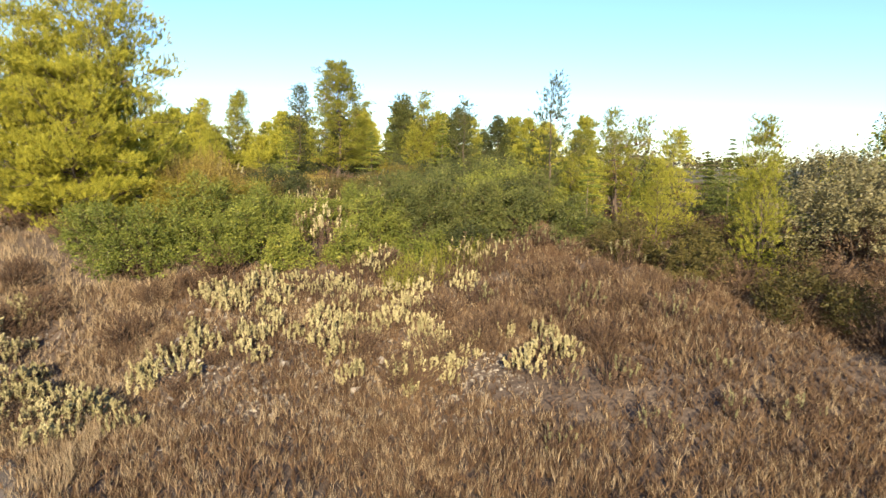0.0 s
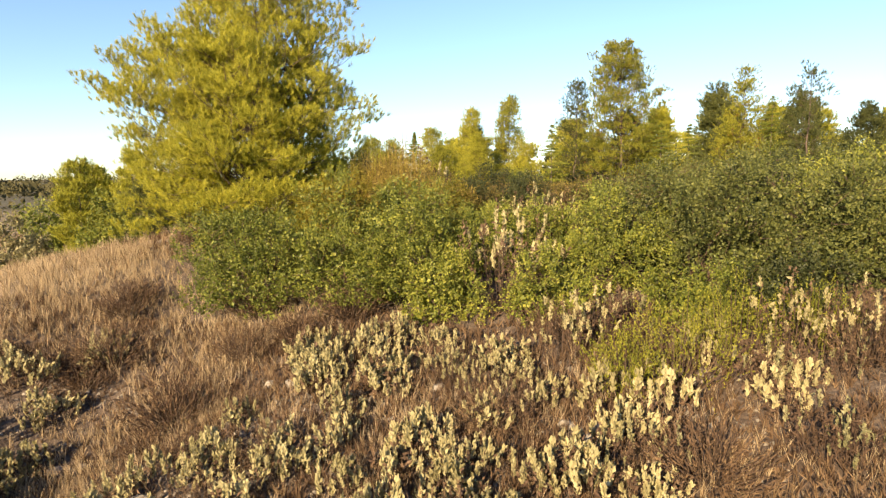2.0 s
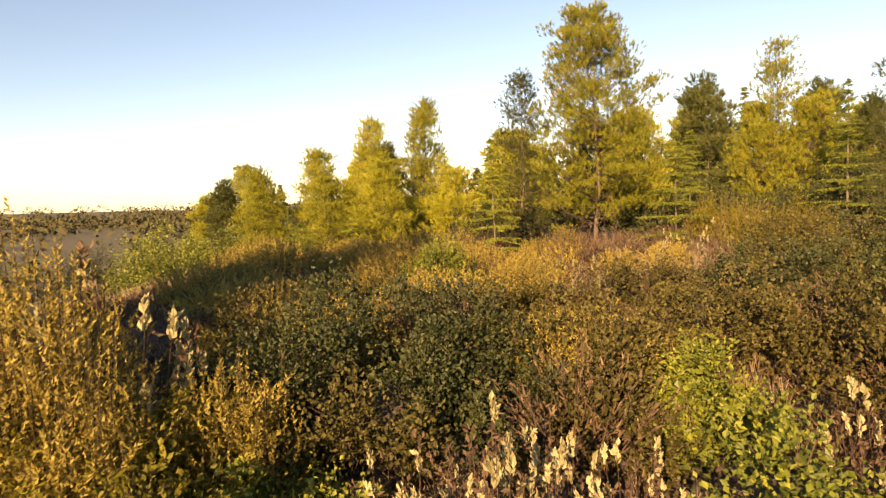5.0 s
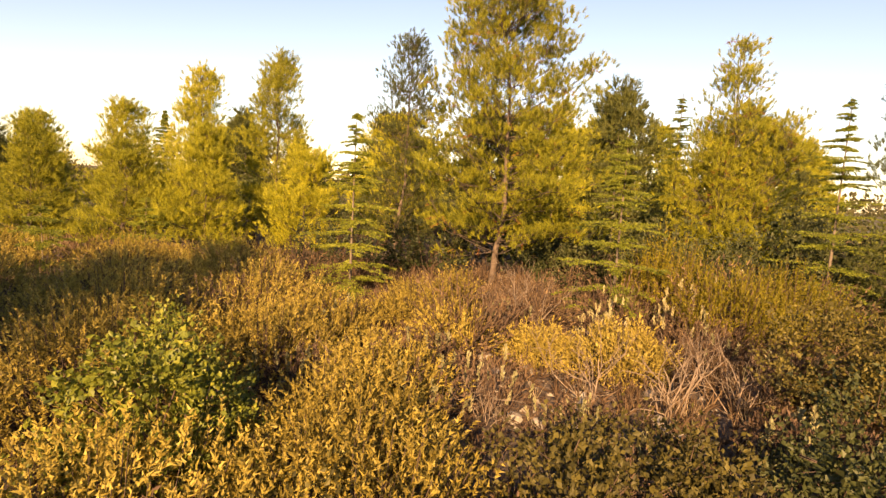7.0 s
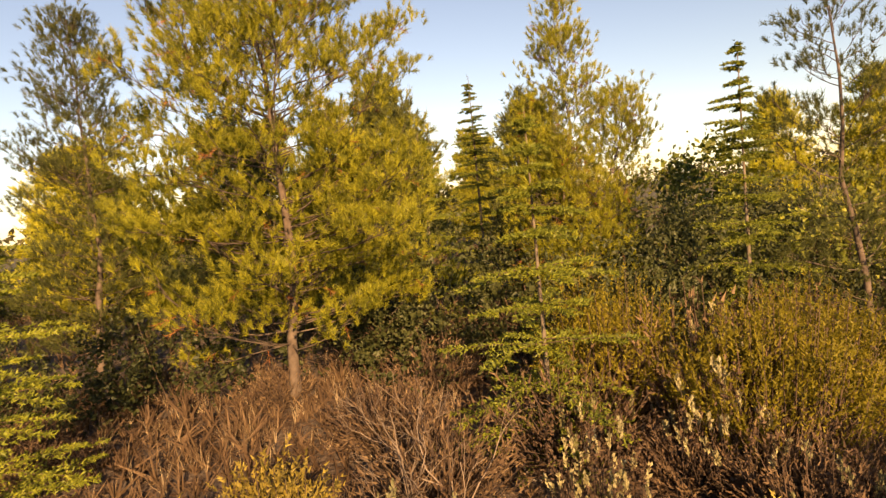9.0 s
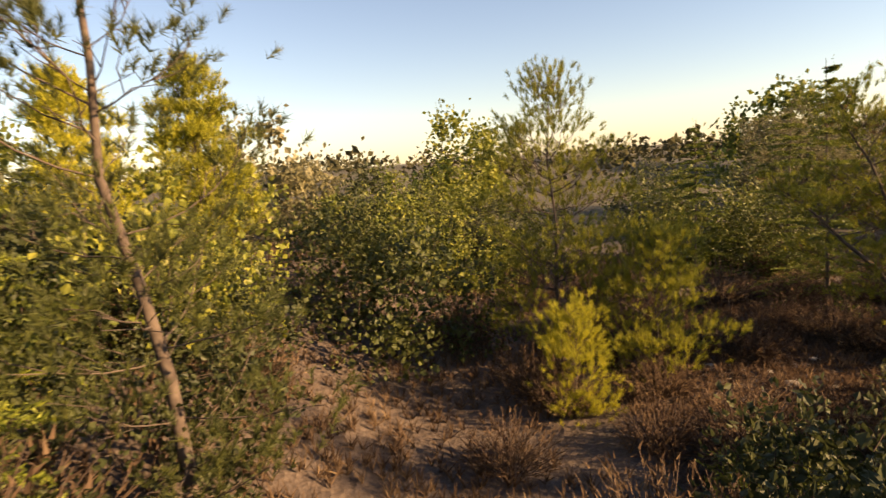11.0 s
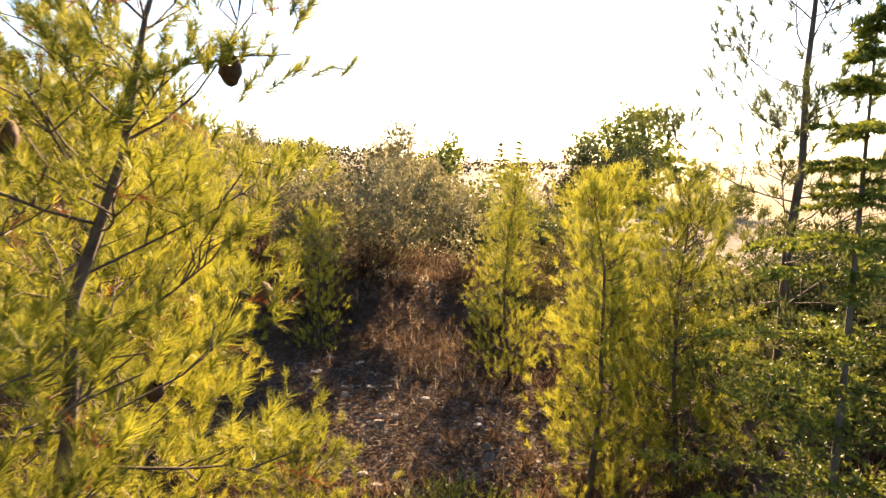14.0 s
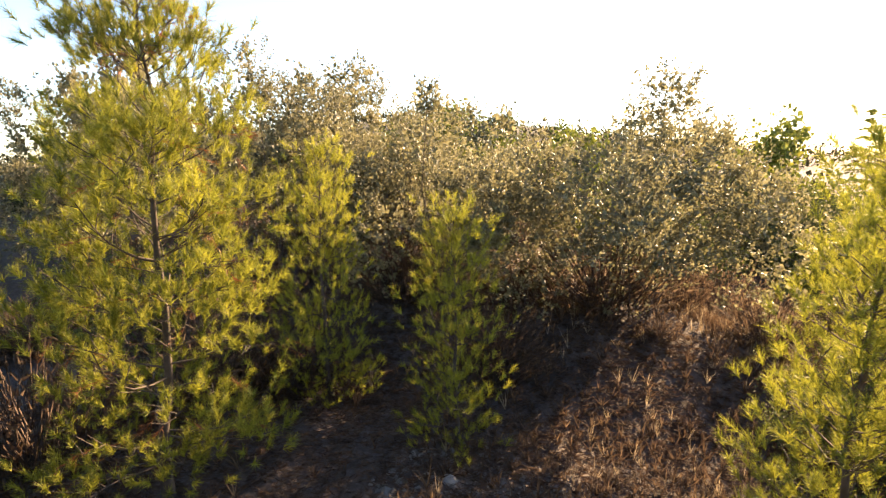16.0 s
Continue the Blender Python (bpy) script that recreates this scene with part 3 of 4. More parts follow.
def plant_cedar(x, y, seed, h, r, label=CEDAR_TXT, **k):
    put("cedar_tree", cedar(seed, h, r, M_CEDAR, **k), x, y, label, "cedar tree", G_CEDAR)


# the large pine beside the start, and the trees at the top of the first slope
plant_pine(-4.3, 13.3, 11, 4.6, 2.15, label="large bushy Aleppo pine with sunlit yellow-green needles above shrubs", stems=[(0.5, 0.1, 1.0), (-1.9, -0.3, 0.66), (-0.8, 0.1, 0.86), (0.65, 0.1, 0.74), (0.3, -1.0, 0.6), (-0.4, 0.6, 0.72)], step=0.27, bare=0.03, round_top=1.35, gap=0.15, n=36, clump=6, width=0.0027, needle=0.07, limbs=6, airy=0.05, own_limbs=True)
plant_pine(2.05, 23.45, 12, 4.55, 1.55, label="broad Aleppo pine with low crooked limbs over brown scrub", limbs=8, step=0.21, bare=0.12, dry=0.06, gap=0.15, n=44, clump=7, width=0.0022, tight=0.075, round_top=1.7, own_limbs=True)
# darker needle colour carries the shade on this slim pine
plant_pine(0.55, 26.0, 13, 4.0, 0.85, M_PINE_DARK, "slim blue-green pine behind a larger pine, shade put into its needle colour")
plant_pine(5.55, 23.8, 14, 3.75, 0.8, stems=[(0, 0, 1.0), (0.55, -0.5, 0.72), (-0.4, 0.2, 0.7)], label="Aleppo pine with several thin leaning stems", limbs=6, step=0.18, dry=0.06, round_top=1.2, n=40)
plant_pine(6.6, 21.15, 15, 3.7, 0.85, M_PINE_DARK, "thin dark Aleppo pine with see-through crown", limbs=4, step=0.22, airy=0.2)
for x, y, s, h, r in ((-1.72, 27.0, 21, 3.7, 0.9), (-3.42, 26.95, 22, 3.35, 0.75), (-5.2, 28.0, 23, 2.8, 0.9), (-2.7, 25.6, 24, 2.0, 0.95), (-4.3, 26.0, 25, 1.9, 0.9), (-6.5, 26.8, 26, 2.4, 0.85), (-9.1, 31.8, 27, 3.7, 1.1), (-1.0, 25.4, 28, 1.8, 0.8), (3.6, 26.4, 29, 2.9, 0.9), (-7.8, 29.5, 30, 2.4, 0.9)):
    plant_pine(x, y, s, h, r, label="small bushy Aleppo pine lit yellow by low sun", n=26, clump=6, width=0.0032, needle=0.075, limbs=6, step=0.18, round_top=1.15)
for x, y, s, h, r in ((0.1, 22.5, 31, 2.3, 0.76), (3.05, 21.25, 32, 2.15, 0.72), (5.85, 21.75, 33, 2.85, 0.72), (5.9, 26.2, 34, 3.5, 0.75), (4.3, 24.9, 35, 2.5, 0.75), (-3.8, 22.8, 36, 0.95, 0.65), (-3.2, 24.3, 37, 1.0, 0.6)):
    plant_cedar(x, y, s, h, r)
plant_cedar(-11.0, 44.7, 38, 5.6, 1.5, "dark cedar standing above the far trees", gap=0.24, n=9, needle=0.09, width=0.012)
plant_cedar(-12.6, 43.0, 39, 4.1, 1.2, "dark cedar standing above the far trees", gap=0.24, n=9, needle=0.09, width=0.012)

# the second slope
plant_pine(9.45, 15.0, 41, 3.2, 0.75, M_PINE, stems=[(0.75, 1.8, 0.6), (0.65, 1.3, 0.8), (-0.05, 0.7, 1.08), (-0.7, -0.5, 0.9), (0.6, -0.5, 0.95)], label="many-stemmed Aleppo pine with leaning trunks and brown cones", limbs=5, step=0.24, bare=0.34, gap=0.17, clump=5, n=60, width=0.0013, cones=14, dry=0.14, airy=0.12, own_limbs=True, stout=1.15)
plant_pine(10.2, 18.95, 42, 2.9, 1.0, M_PINE_GREEN, label="Aleppo pine with long sunlit needles on low boughs", limbs=6, step=0.2, n=40, width=0.0018, own_limbs=True)
# less yellow needle colour holds the half shade on this pine
plant_pine(9.75, 18.05, 43, 1.3, 0.75, M_PINE_GREEN, label="low young Aleppo pine with half shade put into its needle colour", limbs=5, step=0.14, n=60, width=0.0012, gap=0.15, bare=0.05)
plant_pine(9.0, 18.95, 44, 0.9, 0.3, label="low young Aleppo pine with bright needle tufts", limbs=5, step=0.15, n=80, gap=0.16, width=0.0011, bare=0.05)
# needles coloured dark to look seen against the sun
plant_pine(6.2, 13.0, 45, 3.5, 0.85, M_PINE_DARK, "thin Aleppo pine with open crown, backlit darkness put into its needle colour", limbs=4, step=0.24, airy=0.25, cones=3)
plant_pine(10.5, 10.85, 46, 2.9, 0.78, M_PINE, label="cone-shaped Aleppo pine with bright yellow-green needles", limbs=6, step=0.19, bare=0.1, n=60, width=0.0014, clump=5, gap=0.14, dry=0.12, own_limbs=True, round_top=1.2)
plant_pine(9.75, 13.1, 53, 2.7, 0.75, label="young Aleppo pine with bright yellow-green needles beside the stony track", limbs=6, step=0.16, n=64, width=0.0013, gap=0.14, bare=0.08, dry=0.05)
for x, y, s, h, r in ((7.2, 12.85, 47, 1.95, 0.3), (6.72, 12.95, 48, 1.8, 0.37), (6.85, 12.2, 49, 1.75, 0.4), (7.3, 10.3, 50, 2.1, 0.36), (6.9, 7.0, 51, 1.9, 0.42), (9.4, 9.5, 52, 1.55, 0.26), (10.6, 9.3, 54, 1.95, 0.34), (8.75, 13.45, 55, 0.85, 0.28)):
    plant_pine(x, y, s, h, r, M_PINE, label="slender young Aleppo pine with upright bright shoots", limbs=5, step=0.13, n=54, gap=0.17, clump=3, bare=0.05, width=0.0012, needle=0.055, round_top=1.2)
for x, y, s, h, r in ((13.5, 16.3, 61, 2.6, 0.8), (13.3, 15.0, 62, 2.85, 0.8), (11.7, 15.3, 63, 3.1, 0.85), (6.55, 14.0, 64, 2.45, 0.8), (6.3, 11.3, 65, 1.9, 0.7), (5.8, 1.0, 66, 3.6, 1.0), (6.3, 1.15, 67, 3.5, 0.9)):
    plant_cedar(x, y, s, h, r)

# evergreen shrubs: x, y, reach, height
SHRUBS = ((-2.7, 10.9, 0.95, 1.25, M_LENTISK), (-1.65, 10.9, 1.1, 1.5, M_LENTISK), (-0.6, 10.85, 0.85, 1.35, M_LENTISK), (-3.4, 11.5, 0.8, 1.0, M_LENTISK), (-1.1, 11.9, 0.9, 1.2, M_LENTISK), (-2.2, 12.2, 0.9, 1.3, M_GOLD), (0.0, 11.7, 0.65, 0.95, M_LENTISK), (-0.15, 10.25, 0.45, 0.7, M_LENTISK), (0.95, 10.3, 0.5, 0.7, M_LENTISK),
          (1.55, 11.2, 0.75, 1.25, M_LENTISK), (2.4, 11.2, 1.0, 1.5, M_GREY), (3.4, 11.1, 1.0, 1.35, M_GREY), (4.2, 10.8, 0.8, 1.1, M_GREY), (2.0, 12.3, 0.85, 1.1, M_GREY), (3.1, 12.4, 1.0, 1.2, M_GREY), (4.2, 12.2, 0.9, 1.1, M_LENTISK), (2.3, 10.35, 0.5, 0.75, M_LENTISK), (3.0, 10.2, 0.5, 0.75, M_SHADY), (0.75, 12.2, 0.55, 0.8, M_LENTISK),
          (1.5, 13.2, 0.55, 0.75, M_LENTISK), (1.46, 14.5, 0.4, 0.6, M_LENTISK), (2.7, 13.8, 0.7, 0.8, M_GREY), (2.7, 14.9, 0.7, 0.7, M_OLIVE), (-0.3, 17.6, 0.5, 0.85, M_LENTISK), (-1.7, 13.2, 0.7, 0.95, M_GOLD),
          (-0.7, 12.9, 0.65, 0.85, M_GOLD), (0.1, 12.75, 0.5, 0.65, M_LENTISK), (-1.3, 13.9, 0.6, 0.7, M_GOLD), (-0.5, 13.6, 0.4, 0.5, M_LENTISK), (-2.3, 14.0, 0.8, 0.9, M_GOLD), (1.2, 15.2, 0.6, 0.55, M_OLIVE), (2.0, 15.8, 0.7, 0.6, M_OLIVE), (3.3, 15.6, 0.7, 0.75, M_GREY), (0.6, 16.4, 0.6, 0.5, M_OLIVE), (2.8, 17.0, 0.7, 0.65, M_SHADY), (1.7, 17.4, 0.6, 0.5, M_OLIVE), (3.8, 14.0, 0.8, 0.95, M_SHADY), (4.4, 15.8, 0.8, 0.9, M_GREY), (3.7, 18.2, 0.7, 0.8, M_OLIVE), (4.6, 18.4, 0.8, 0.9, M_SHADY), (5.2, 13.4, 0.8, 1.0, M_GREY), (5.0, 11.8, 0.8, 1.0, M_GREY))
for i, (x, y, r, h, mat) in enumerate(SHRUBS):
    text = {M_GREY: "grey-green evergreen shrub with small leaves on dry ground", M_GOLD: "golden-green evergreen shrub beneath a pine, sunlight put into its leaf colour", M_OLIVE: "low olive-brown shrub among withered scrub", M_SHADY: "low dark green evergreen shrub on dry ground"}.get(mat, LENT_TXT)
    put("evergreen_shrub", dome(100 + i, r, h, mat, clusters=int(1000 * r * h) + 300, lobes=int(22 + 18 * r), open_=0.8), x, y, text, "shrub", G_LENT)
# leaf colour darkened here to hold the pool of shade over this shrub
put("evergreen_shrub", dome(130, 1.15, 0.75, M_SHADY, clusters=1100), -0.35, 15.0, "low dark green shrub with pine shade put into its leaf colour", "shrub", G_LENT)
# the two M_SHADY ones by that pool have its shade in their colour
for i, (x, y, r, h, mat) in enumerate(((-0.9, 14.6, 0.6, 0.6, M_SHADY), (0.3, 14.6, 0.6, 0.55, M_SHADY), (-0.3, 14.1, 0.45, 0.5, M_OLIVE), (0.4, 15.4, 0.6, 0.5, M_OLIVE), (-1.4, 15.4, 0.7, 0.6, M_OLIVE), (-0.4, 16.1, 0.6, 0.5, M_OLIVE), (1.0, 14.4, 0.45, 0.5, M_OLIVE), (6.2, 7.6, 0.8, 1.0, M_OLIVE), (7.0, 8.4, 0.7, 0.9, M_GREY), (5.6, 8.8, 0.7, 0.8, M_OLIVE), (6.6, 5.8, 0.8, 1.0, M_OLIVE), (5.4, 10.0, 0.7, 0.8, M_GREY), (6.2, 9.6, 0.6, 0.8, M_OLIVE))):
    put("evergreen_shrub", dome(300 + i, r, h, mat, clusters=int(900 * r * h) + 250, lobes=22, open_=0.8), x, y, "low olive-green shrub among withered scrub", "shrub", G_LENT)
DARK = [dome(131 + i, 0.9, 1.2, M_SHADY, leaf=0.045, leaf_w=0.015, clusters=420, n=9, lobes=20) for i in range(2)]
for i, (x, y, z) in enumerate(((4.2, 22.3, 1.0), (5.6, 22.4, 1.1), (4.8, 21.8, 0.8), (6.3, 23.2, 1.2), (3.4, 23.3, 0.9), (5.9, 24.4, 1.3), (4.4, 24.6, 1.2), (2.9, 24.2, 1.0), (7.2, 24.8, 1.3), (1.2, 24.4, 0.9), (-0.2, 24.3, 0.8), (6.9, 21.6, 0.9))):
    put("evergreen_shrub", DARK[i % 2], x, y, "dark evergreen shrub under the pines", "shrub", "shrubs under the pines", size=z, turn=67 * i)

# evergreen oaks: x, y, reach, height
OAKS = ((8.75, 6.9, 1.5, 2.5), (10.6, 7.4, 1.2, 2.1), (12.6, 7.8, 1.3, 2.7), (13.3, 6.0, 1.1, 2.5), (15.6, 8.0, 1.4, 2.8), (18.3, 12.1, 1.6, 2.9), (11.8, 5.6, 1.0, 1.5))
for i, (x, y, r, h) in enumerate(OAKS):
    put("holm_oak", dome(140 + i, r, h, M_OAK, leaf=0.04, leaf_w=0.0125, clusters=int(620 * r * h), n=13, lobes=26, open_=0.8, bark=M_BARK, skirt=0.28), x, y, "grey-green evergreen oak bush with small leathery leaves", "oak", "evergreen oaks")
FAR_OAK = [dome(160 + i, 2.0, 3.2, (M_OAK, M_LENTISK, M_LENTISK)[i], leaf=0.14, leaf_w=0.05, clusters=380, n=7, lobes=20, scatter=0.12, bark=M_BARK, inner=1.0) for i in range(3)]
for i, (x, y, s) in enumerate(((-12.8, 20.5, 0.85), (-11.2, 20.0, 0.7), (-14.4, 19.4, 0.72), (-13.6, 16.6, 0.5), (-16.5, 22.0, 0.8), (-9.6, 15.7, 0.42), (14.0, -1.7, 0.8), (17.5, -4.5, 0.9), (13.0, -5.5, 0.8), (21.0, -3.0, 1.1), (-8.6, -27.0, 2.2), (-5.2, -29.5, 1.7), (20.5, 4.0, 1.1), (24.0, 9.0, 1.2), (13.0, 27.5, 0.75), (16.0, 24.0, 0.8), (-20.0, 30.0, 1.0), (27.0, 20.0, 1.2), (9.5, -6.0, 1.0), (12.0, -4.0, 0.9), (7.5, -9.0, 1.1), (10.6, 0.4, 0.6), (11.4, 2.4, 0.55), (-4.5, -10.5, 0.6), (3.4, -9.5, 0.7), (-7.5, -12.5, 0.6), (17.0, -9.0, 0.8), (20.5, -8.0, 0.7), (23.0, -12.0, 0.9), (18.5, -6.5, 0.6), (14.5, -9.5, 0.7))):
    put("holm_oak", FAR_OAK[i % 3], x, y, "round dark evergreen oak farther off", "oak", "farther oaks", size=s, turn=47 * i)

put("holm_oak", dome(158, 2.4, 4.2, M_SHADY, leaf=0.08, leaf_w=0.03, clusters=1500, n=8, lobes=34, scatter=0.08, bark=M_BARK, inner=0.9, skirt=0.2), 0.6, -8.7, "large round dark evergreen oak below the slope", "oak", "farther oaks")

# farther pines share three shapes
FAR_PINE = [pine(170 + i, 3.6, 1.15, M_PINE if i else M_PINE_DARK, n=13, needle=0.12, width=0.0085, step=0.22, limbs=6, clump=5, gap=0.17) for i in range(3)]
rng = np.random.default_rng(5)
FAR_SPOTS = [(6.0, 29.4, 1.1), (6.3, 32.0, 1.0), (4.0, 30.5, 0.95), (8.4, 28.3, 0.95), (11.8, 25.0, 0.78), (13.0, 24.0, 0.85), (2.6, 27.5, 0.85), (0.6, 28.5, 0.8), (-11.4, 16.8, 0.7), (-10.2, 17.6, 0.55), (-12.6, 18.4, 0.75), (-13.6, 20.8, 0.9), (-9.0, 30.0, 0.8), (-12.0, 34.0, 0.9)]
for i in range(34):
    FAR_SPOTS.append((float(rng.uniform(-16, 24)), float(rng.uniform(33, 62)), float(rng.uniform(0.7, 1.25))))
for i, (x, y, s) in enumerate(FAR_SPOTS):
    put("pine_tree", FAR_PINE[i % 3], x, y, "Aleppo pine in the wood behind the slope", "pine tree", "farther pines", size=s, turn=71 * i)

# thicket behind the first trees and on the far side of the second slope
MID = [dome(180 + i, 1.0, 1.2, (M_LENTISK, M_GREY, M_SHADY)[i], leaf=0.042, leaf_w=0.015, clusters=420, n=8, lobes=22, scatter=0.06, inner=0.8) for i in range(3)]
for n, x0, x1, y0, y1, s0, s1 in ((40, -9, 14, 24.5, 40, 0.7, 1.4), (30, 2.0, 10, -6.0, 4.0, 0.9, 1.6), (26, 8, 20, -1, 7.5, 0.6, 1.1), (22, 12.5, 24, 8.5, 22, 0.8, 1.5), (14, 7, 12, 20.5, 27, 0.8, 1.3), (36, -26, -6, 22, 50, 0.7, 1.5), (8, 4.4, 6.0, 11.4, 14, 0.5, 0.8), (22, 3.4, 8.0, -5.5, 3.0, 0.8, 1.5), (14, 4.6, 7.2, 4.0, 8.6, 0.6, 1.0), (12, 4.5, 6.0, 13.5, 19, 0.6, 0.9)):
    for i in range(n):
        x, y = float(rng.uniform(x0, x1)), float(rng.uniform(y0, y1))
        if x > 0 and y < 9 and y > 0.7 * x - 3.5:
            continue
        if x < 3 and -5.5 < y < 4:
            continue
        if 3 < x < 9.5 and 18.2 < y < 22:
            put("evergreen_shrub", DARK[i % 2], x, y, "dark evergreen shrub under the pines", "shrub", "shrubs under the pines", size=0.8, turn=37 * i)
            continue
        put("evergreen_shrub", MID[int(rng.integers(0, 3))], x, y, "olive-green evergreen shrub in the thicket", "shrub", "thicket shrubs", size=float(rng.uniform(s0, s1)), turn=37 * i)

# ---------------------------------------------------------------- low shrubs
HEATHS = ((-1.7, 13.7, 0.6, 1.6), (-1.25, 13.45, 0.45, 1.2), (-0.8, 13.9, 0.35, 0.85), (-1.0, 13.2, 0.35, 0.9), (-2.3, 13.9, 0.7, 1.5), (1.26, 20.8, 0.28, 0.7), (-0.2, 16.9, 0.8, 0.55), (0.5, 17.9, 0.5, 0.5), (1.2, 20.0, 0.35, 0.45), (1.9, 19.7, 0.3, 0.4), (2.5, 19.5, 0.4, 0.5), (0.9, 20.9, 0.45, 0.55), (-0.9, 18.3, 0.8, 0.7), (0.1, 20.2, 0.5, 0.5), (-2.2, 17.4, 1.0, 0.6), (-0.5, 20.5, 0.8, 0.7),
          (-2.0, 21.0, 0.9, 0.68), (-2.9, 23.3, 0.9, 0.55), (0.67, 18.6, 0.45, 0.55), (3.72, 21.4, 0.55, 1.15), (3.95, 20.4, 0.6, 0.95), (4.6, 20.6, 0.6, 0.9), (7.6, 16.8, 0.5, 0.9), (1.0, 15.4, 0.7, 0.55), (-1.2, 15.7, 0.8, 0.6), (-1.3, 19.4, 0.8, 0.75), (-0.2, 19.3, 0.6, 0.6), (-3.2, 20.3, 0.9, 0.75), (-1.3, 22.4, 0.8, 0.7), (-3.4, 18.6, 0.9, 0.7), (0.6, 17.3, 0.6, 0.5), (-4.6, 22.6, 1.0, 0.7))
for i, (x, y, r, h) in enumerate(HEATHS):
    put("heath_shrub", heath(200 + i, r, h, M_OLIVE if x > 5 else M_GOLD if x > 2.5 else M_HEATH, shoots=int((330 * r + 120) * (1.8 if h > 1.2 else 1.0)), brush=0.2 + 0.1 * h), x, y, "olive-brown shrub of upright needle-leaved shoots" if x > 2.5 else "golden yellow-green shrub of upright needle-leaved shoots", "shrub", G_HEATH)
for i, (x, y, r, h) in enumerate(((2.0, 9.15, 0.5, 0.8), (2.5, 9.5, 0.4, 0.8), (1.6, 8.9, 0.3, 0.55), (3.1, 9.6, 0.35, 0.65))):
    put("heath_shrub", heath(225 + i, r, h, M_PINE_GREEN, shoots=90, brush=0.34, needle=0.024, width=0.004), x, y, "loose yellow-green shrub of upright needle-leaved shoots", "shrub", G_HEATH)
for i, (x, y, r, h) in enumerate(((8.5, 16.1, 0.6, 0.6), (7.6, 14.9, 0.55, 0.75), (8.0, 13.4, 0.5, 0.5), (7.3, 18.0, 0.5, 0.6))):
    put("heath_shrub", heath(230 + i, r, h, M_LENTISK, shoots=150), x, y, "low dark green shrub beside the stony track", "shrub", G_HEATH)

ROSES = [rockrose(240 + i, 0.15 + 0.04 * i, 0.27 + 0.04 * i, shoots=11 + 4 * i, pale=0.92, leaf=0.046, leaf_w=0.0125) for i in range(4)]
TALL_ROSES = [rockrose(250 + i, 0.4, 1.0, shoots=44, pale=0.65, leaf=0.042, leaf_w=0.011, fresh_mat=M_CISTUS) for i in range(2)]
DRY_ROSES = [rockrose(260 + i, 0.32, 0.5, shoots=40, pale=0.3, fresh_mat=M_CISTUS_GREY) for i in range(3)]
PALE_TXT, DRY_TXT = "pale felt-leaved rockrose on stony ground", "half-withered rockrose with pale tips and brown leaves"
rng = np.random.default_rng(9)
for i in range(215):
    x, y = float(rng.uniform(-5.0, 3.3)), float(rng.uniform(5.8, 9.9))
    if math.sin(1.3 * x + 0.9 * y) + math.sin(1.7 * y - 0.8 * x) < -0.75:
        continue
    put("rockrose", ROSES[i % 4], x, y, PALE_TXT, "rockrose", G_CIST, size=float(rng.uniform(0.7, 1.15)), turn=33 * i)
for i in range(44):
    x, y = float(rng.uniform(1.0, 8.5)), float(rng.uniform(3.8, 10.5))
    put("rockrose", DRY_ROSES[i % 3], x, y, DRY_TXT, "rockrose", G_CIST, size=float(rng.uniform(0.6, 1.1)), turn=33 * i)
for i in range(44):
    x, y = float(rng.uniform(-3.0, 4.0)), float(rng.uniform(15.5, 21.5))
    put("rockrose", DRY_ROSES[i % 3], x, y, DRY_TXT, "rockrose", G_CIST, size=float(rng.uniform(0.55, 1.1)), turn=41 * i)
for i, (x, y, s) in enumerate(((0.4, 10.5, 1.2), (0.68, 10.65, 1.05), (1.35, 9.5, 0.75), (1.1, 9.35, 0.65), (2.85, 9.45, 0.8), (3.3, 9.2, 0.7), (0.25, 8.85, 0.5), (0.85, 8.4, 0.5), (0.5, 8.6, 0.45), (2.0, 13.8, 0.75), (0.14, 13.48, 0.72), (0.44, 13.4, 0.85), (0.62, 13.65, 0.7), (0.95, 13.5, 0.65), (2.2, 13.1, 0.7), (3.3, 12.9, 0.8), (-1.55, 13.95, 1.4), (2.7, 20.5, 0.62), (2.55, 20.2, 0.5), (3.4, 20.3, 0.75), (4.2, 20.9, 0.85))):
    put("rockrose", TALL_ROSES[i % 2], x, y, "tall rockrose with cream-coloured tips and bare brown stems", "rockrose", G_CIST, size=s, turn=60 * i)
for i in range(14):
    x, y = float(rng.uniform(6.8, 9.6)), float(rng.uniform(12.6, 17.8))
    put("rockrose", DRY_ROSES[i % 3], x, y, DRY_TXT, "rockrose", G_CIST, size=float(rng.uniform(0.6, 0.9)), turn=41 * i)

TWIGGY = [twiggy(270 + i, 0.42, 0.5) for i in range(4)]
BROWN_TXT = "withered brown shrub of fine tangled twigs"
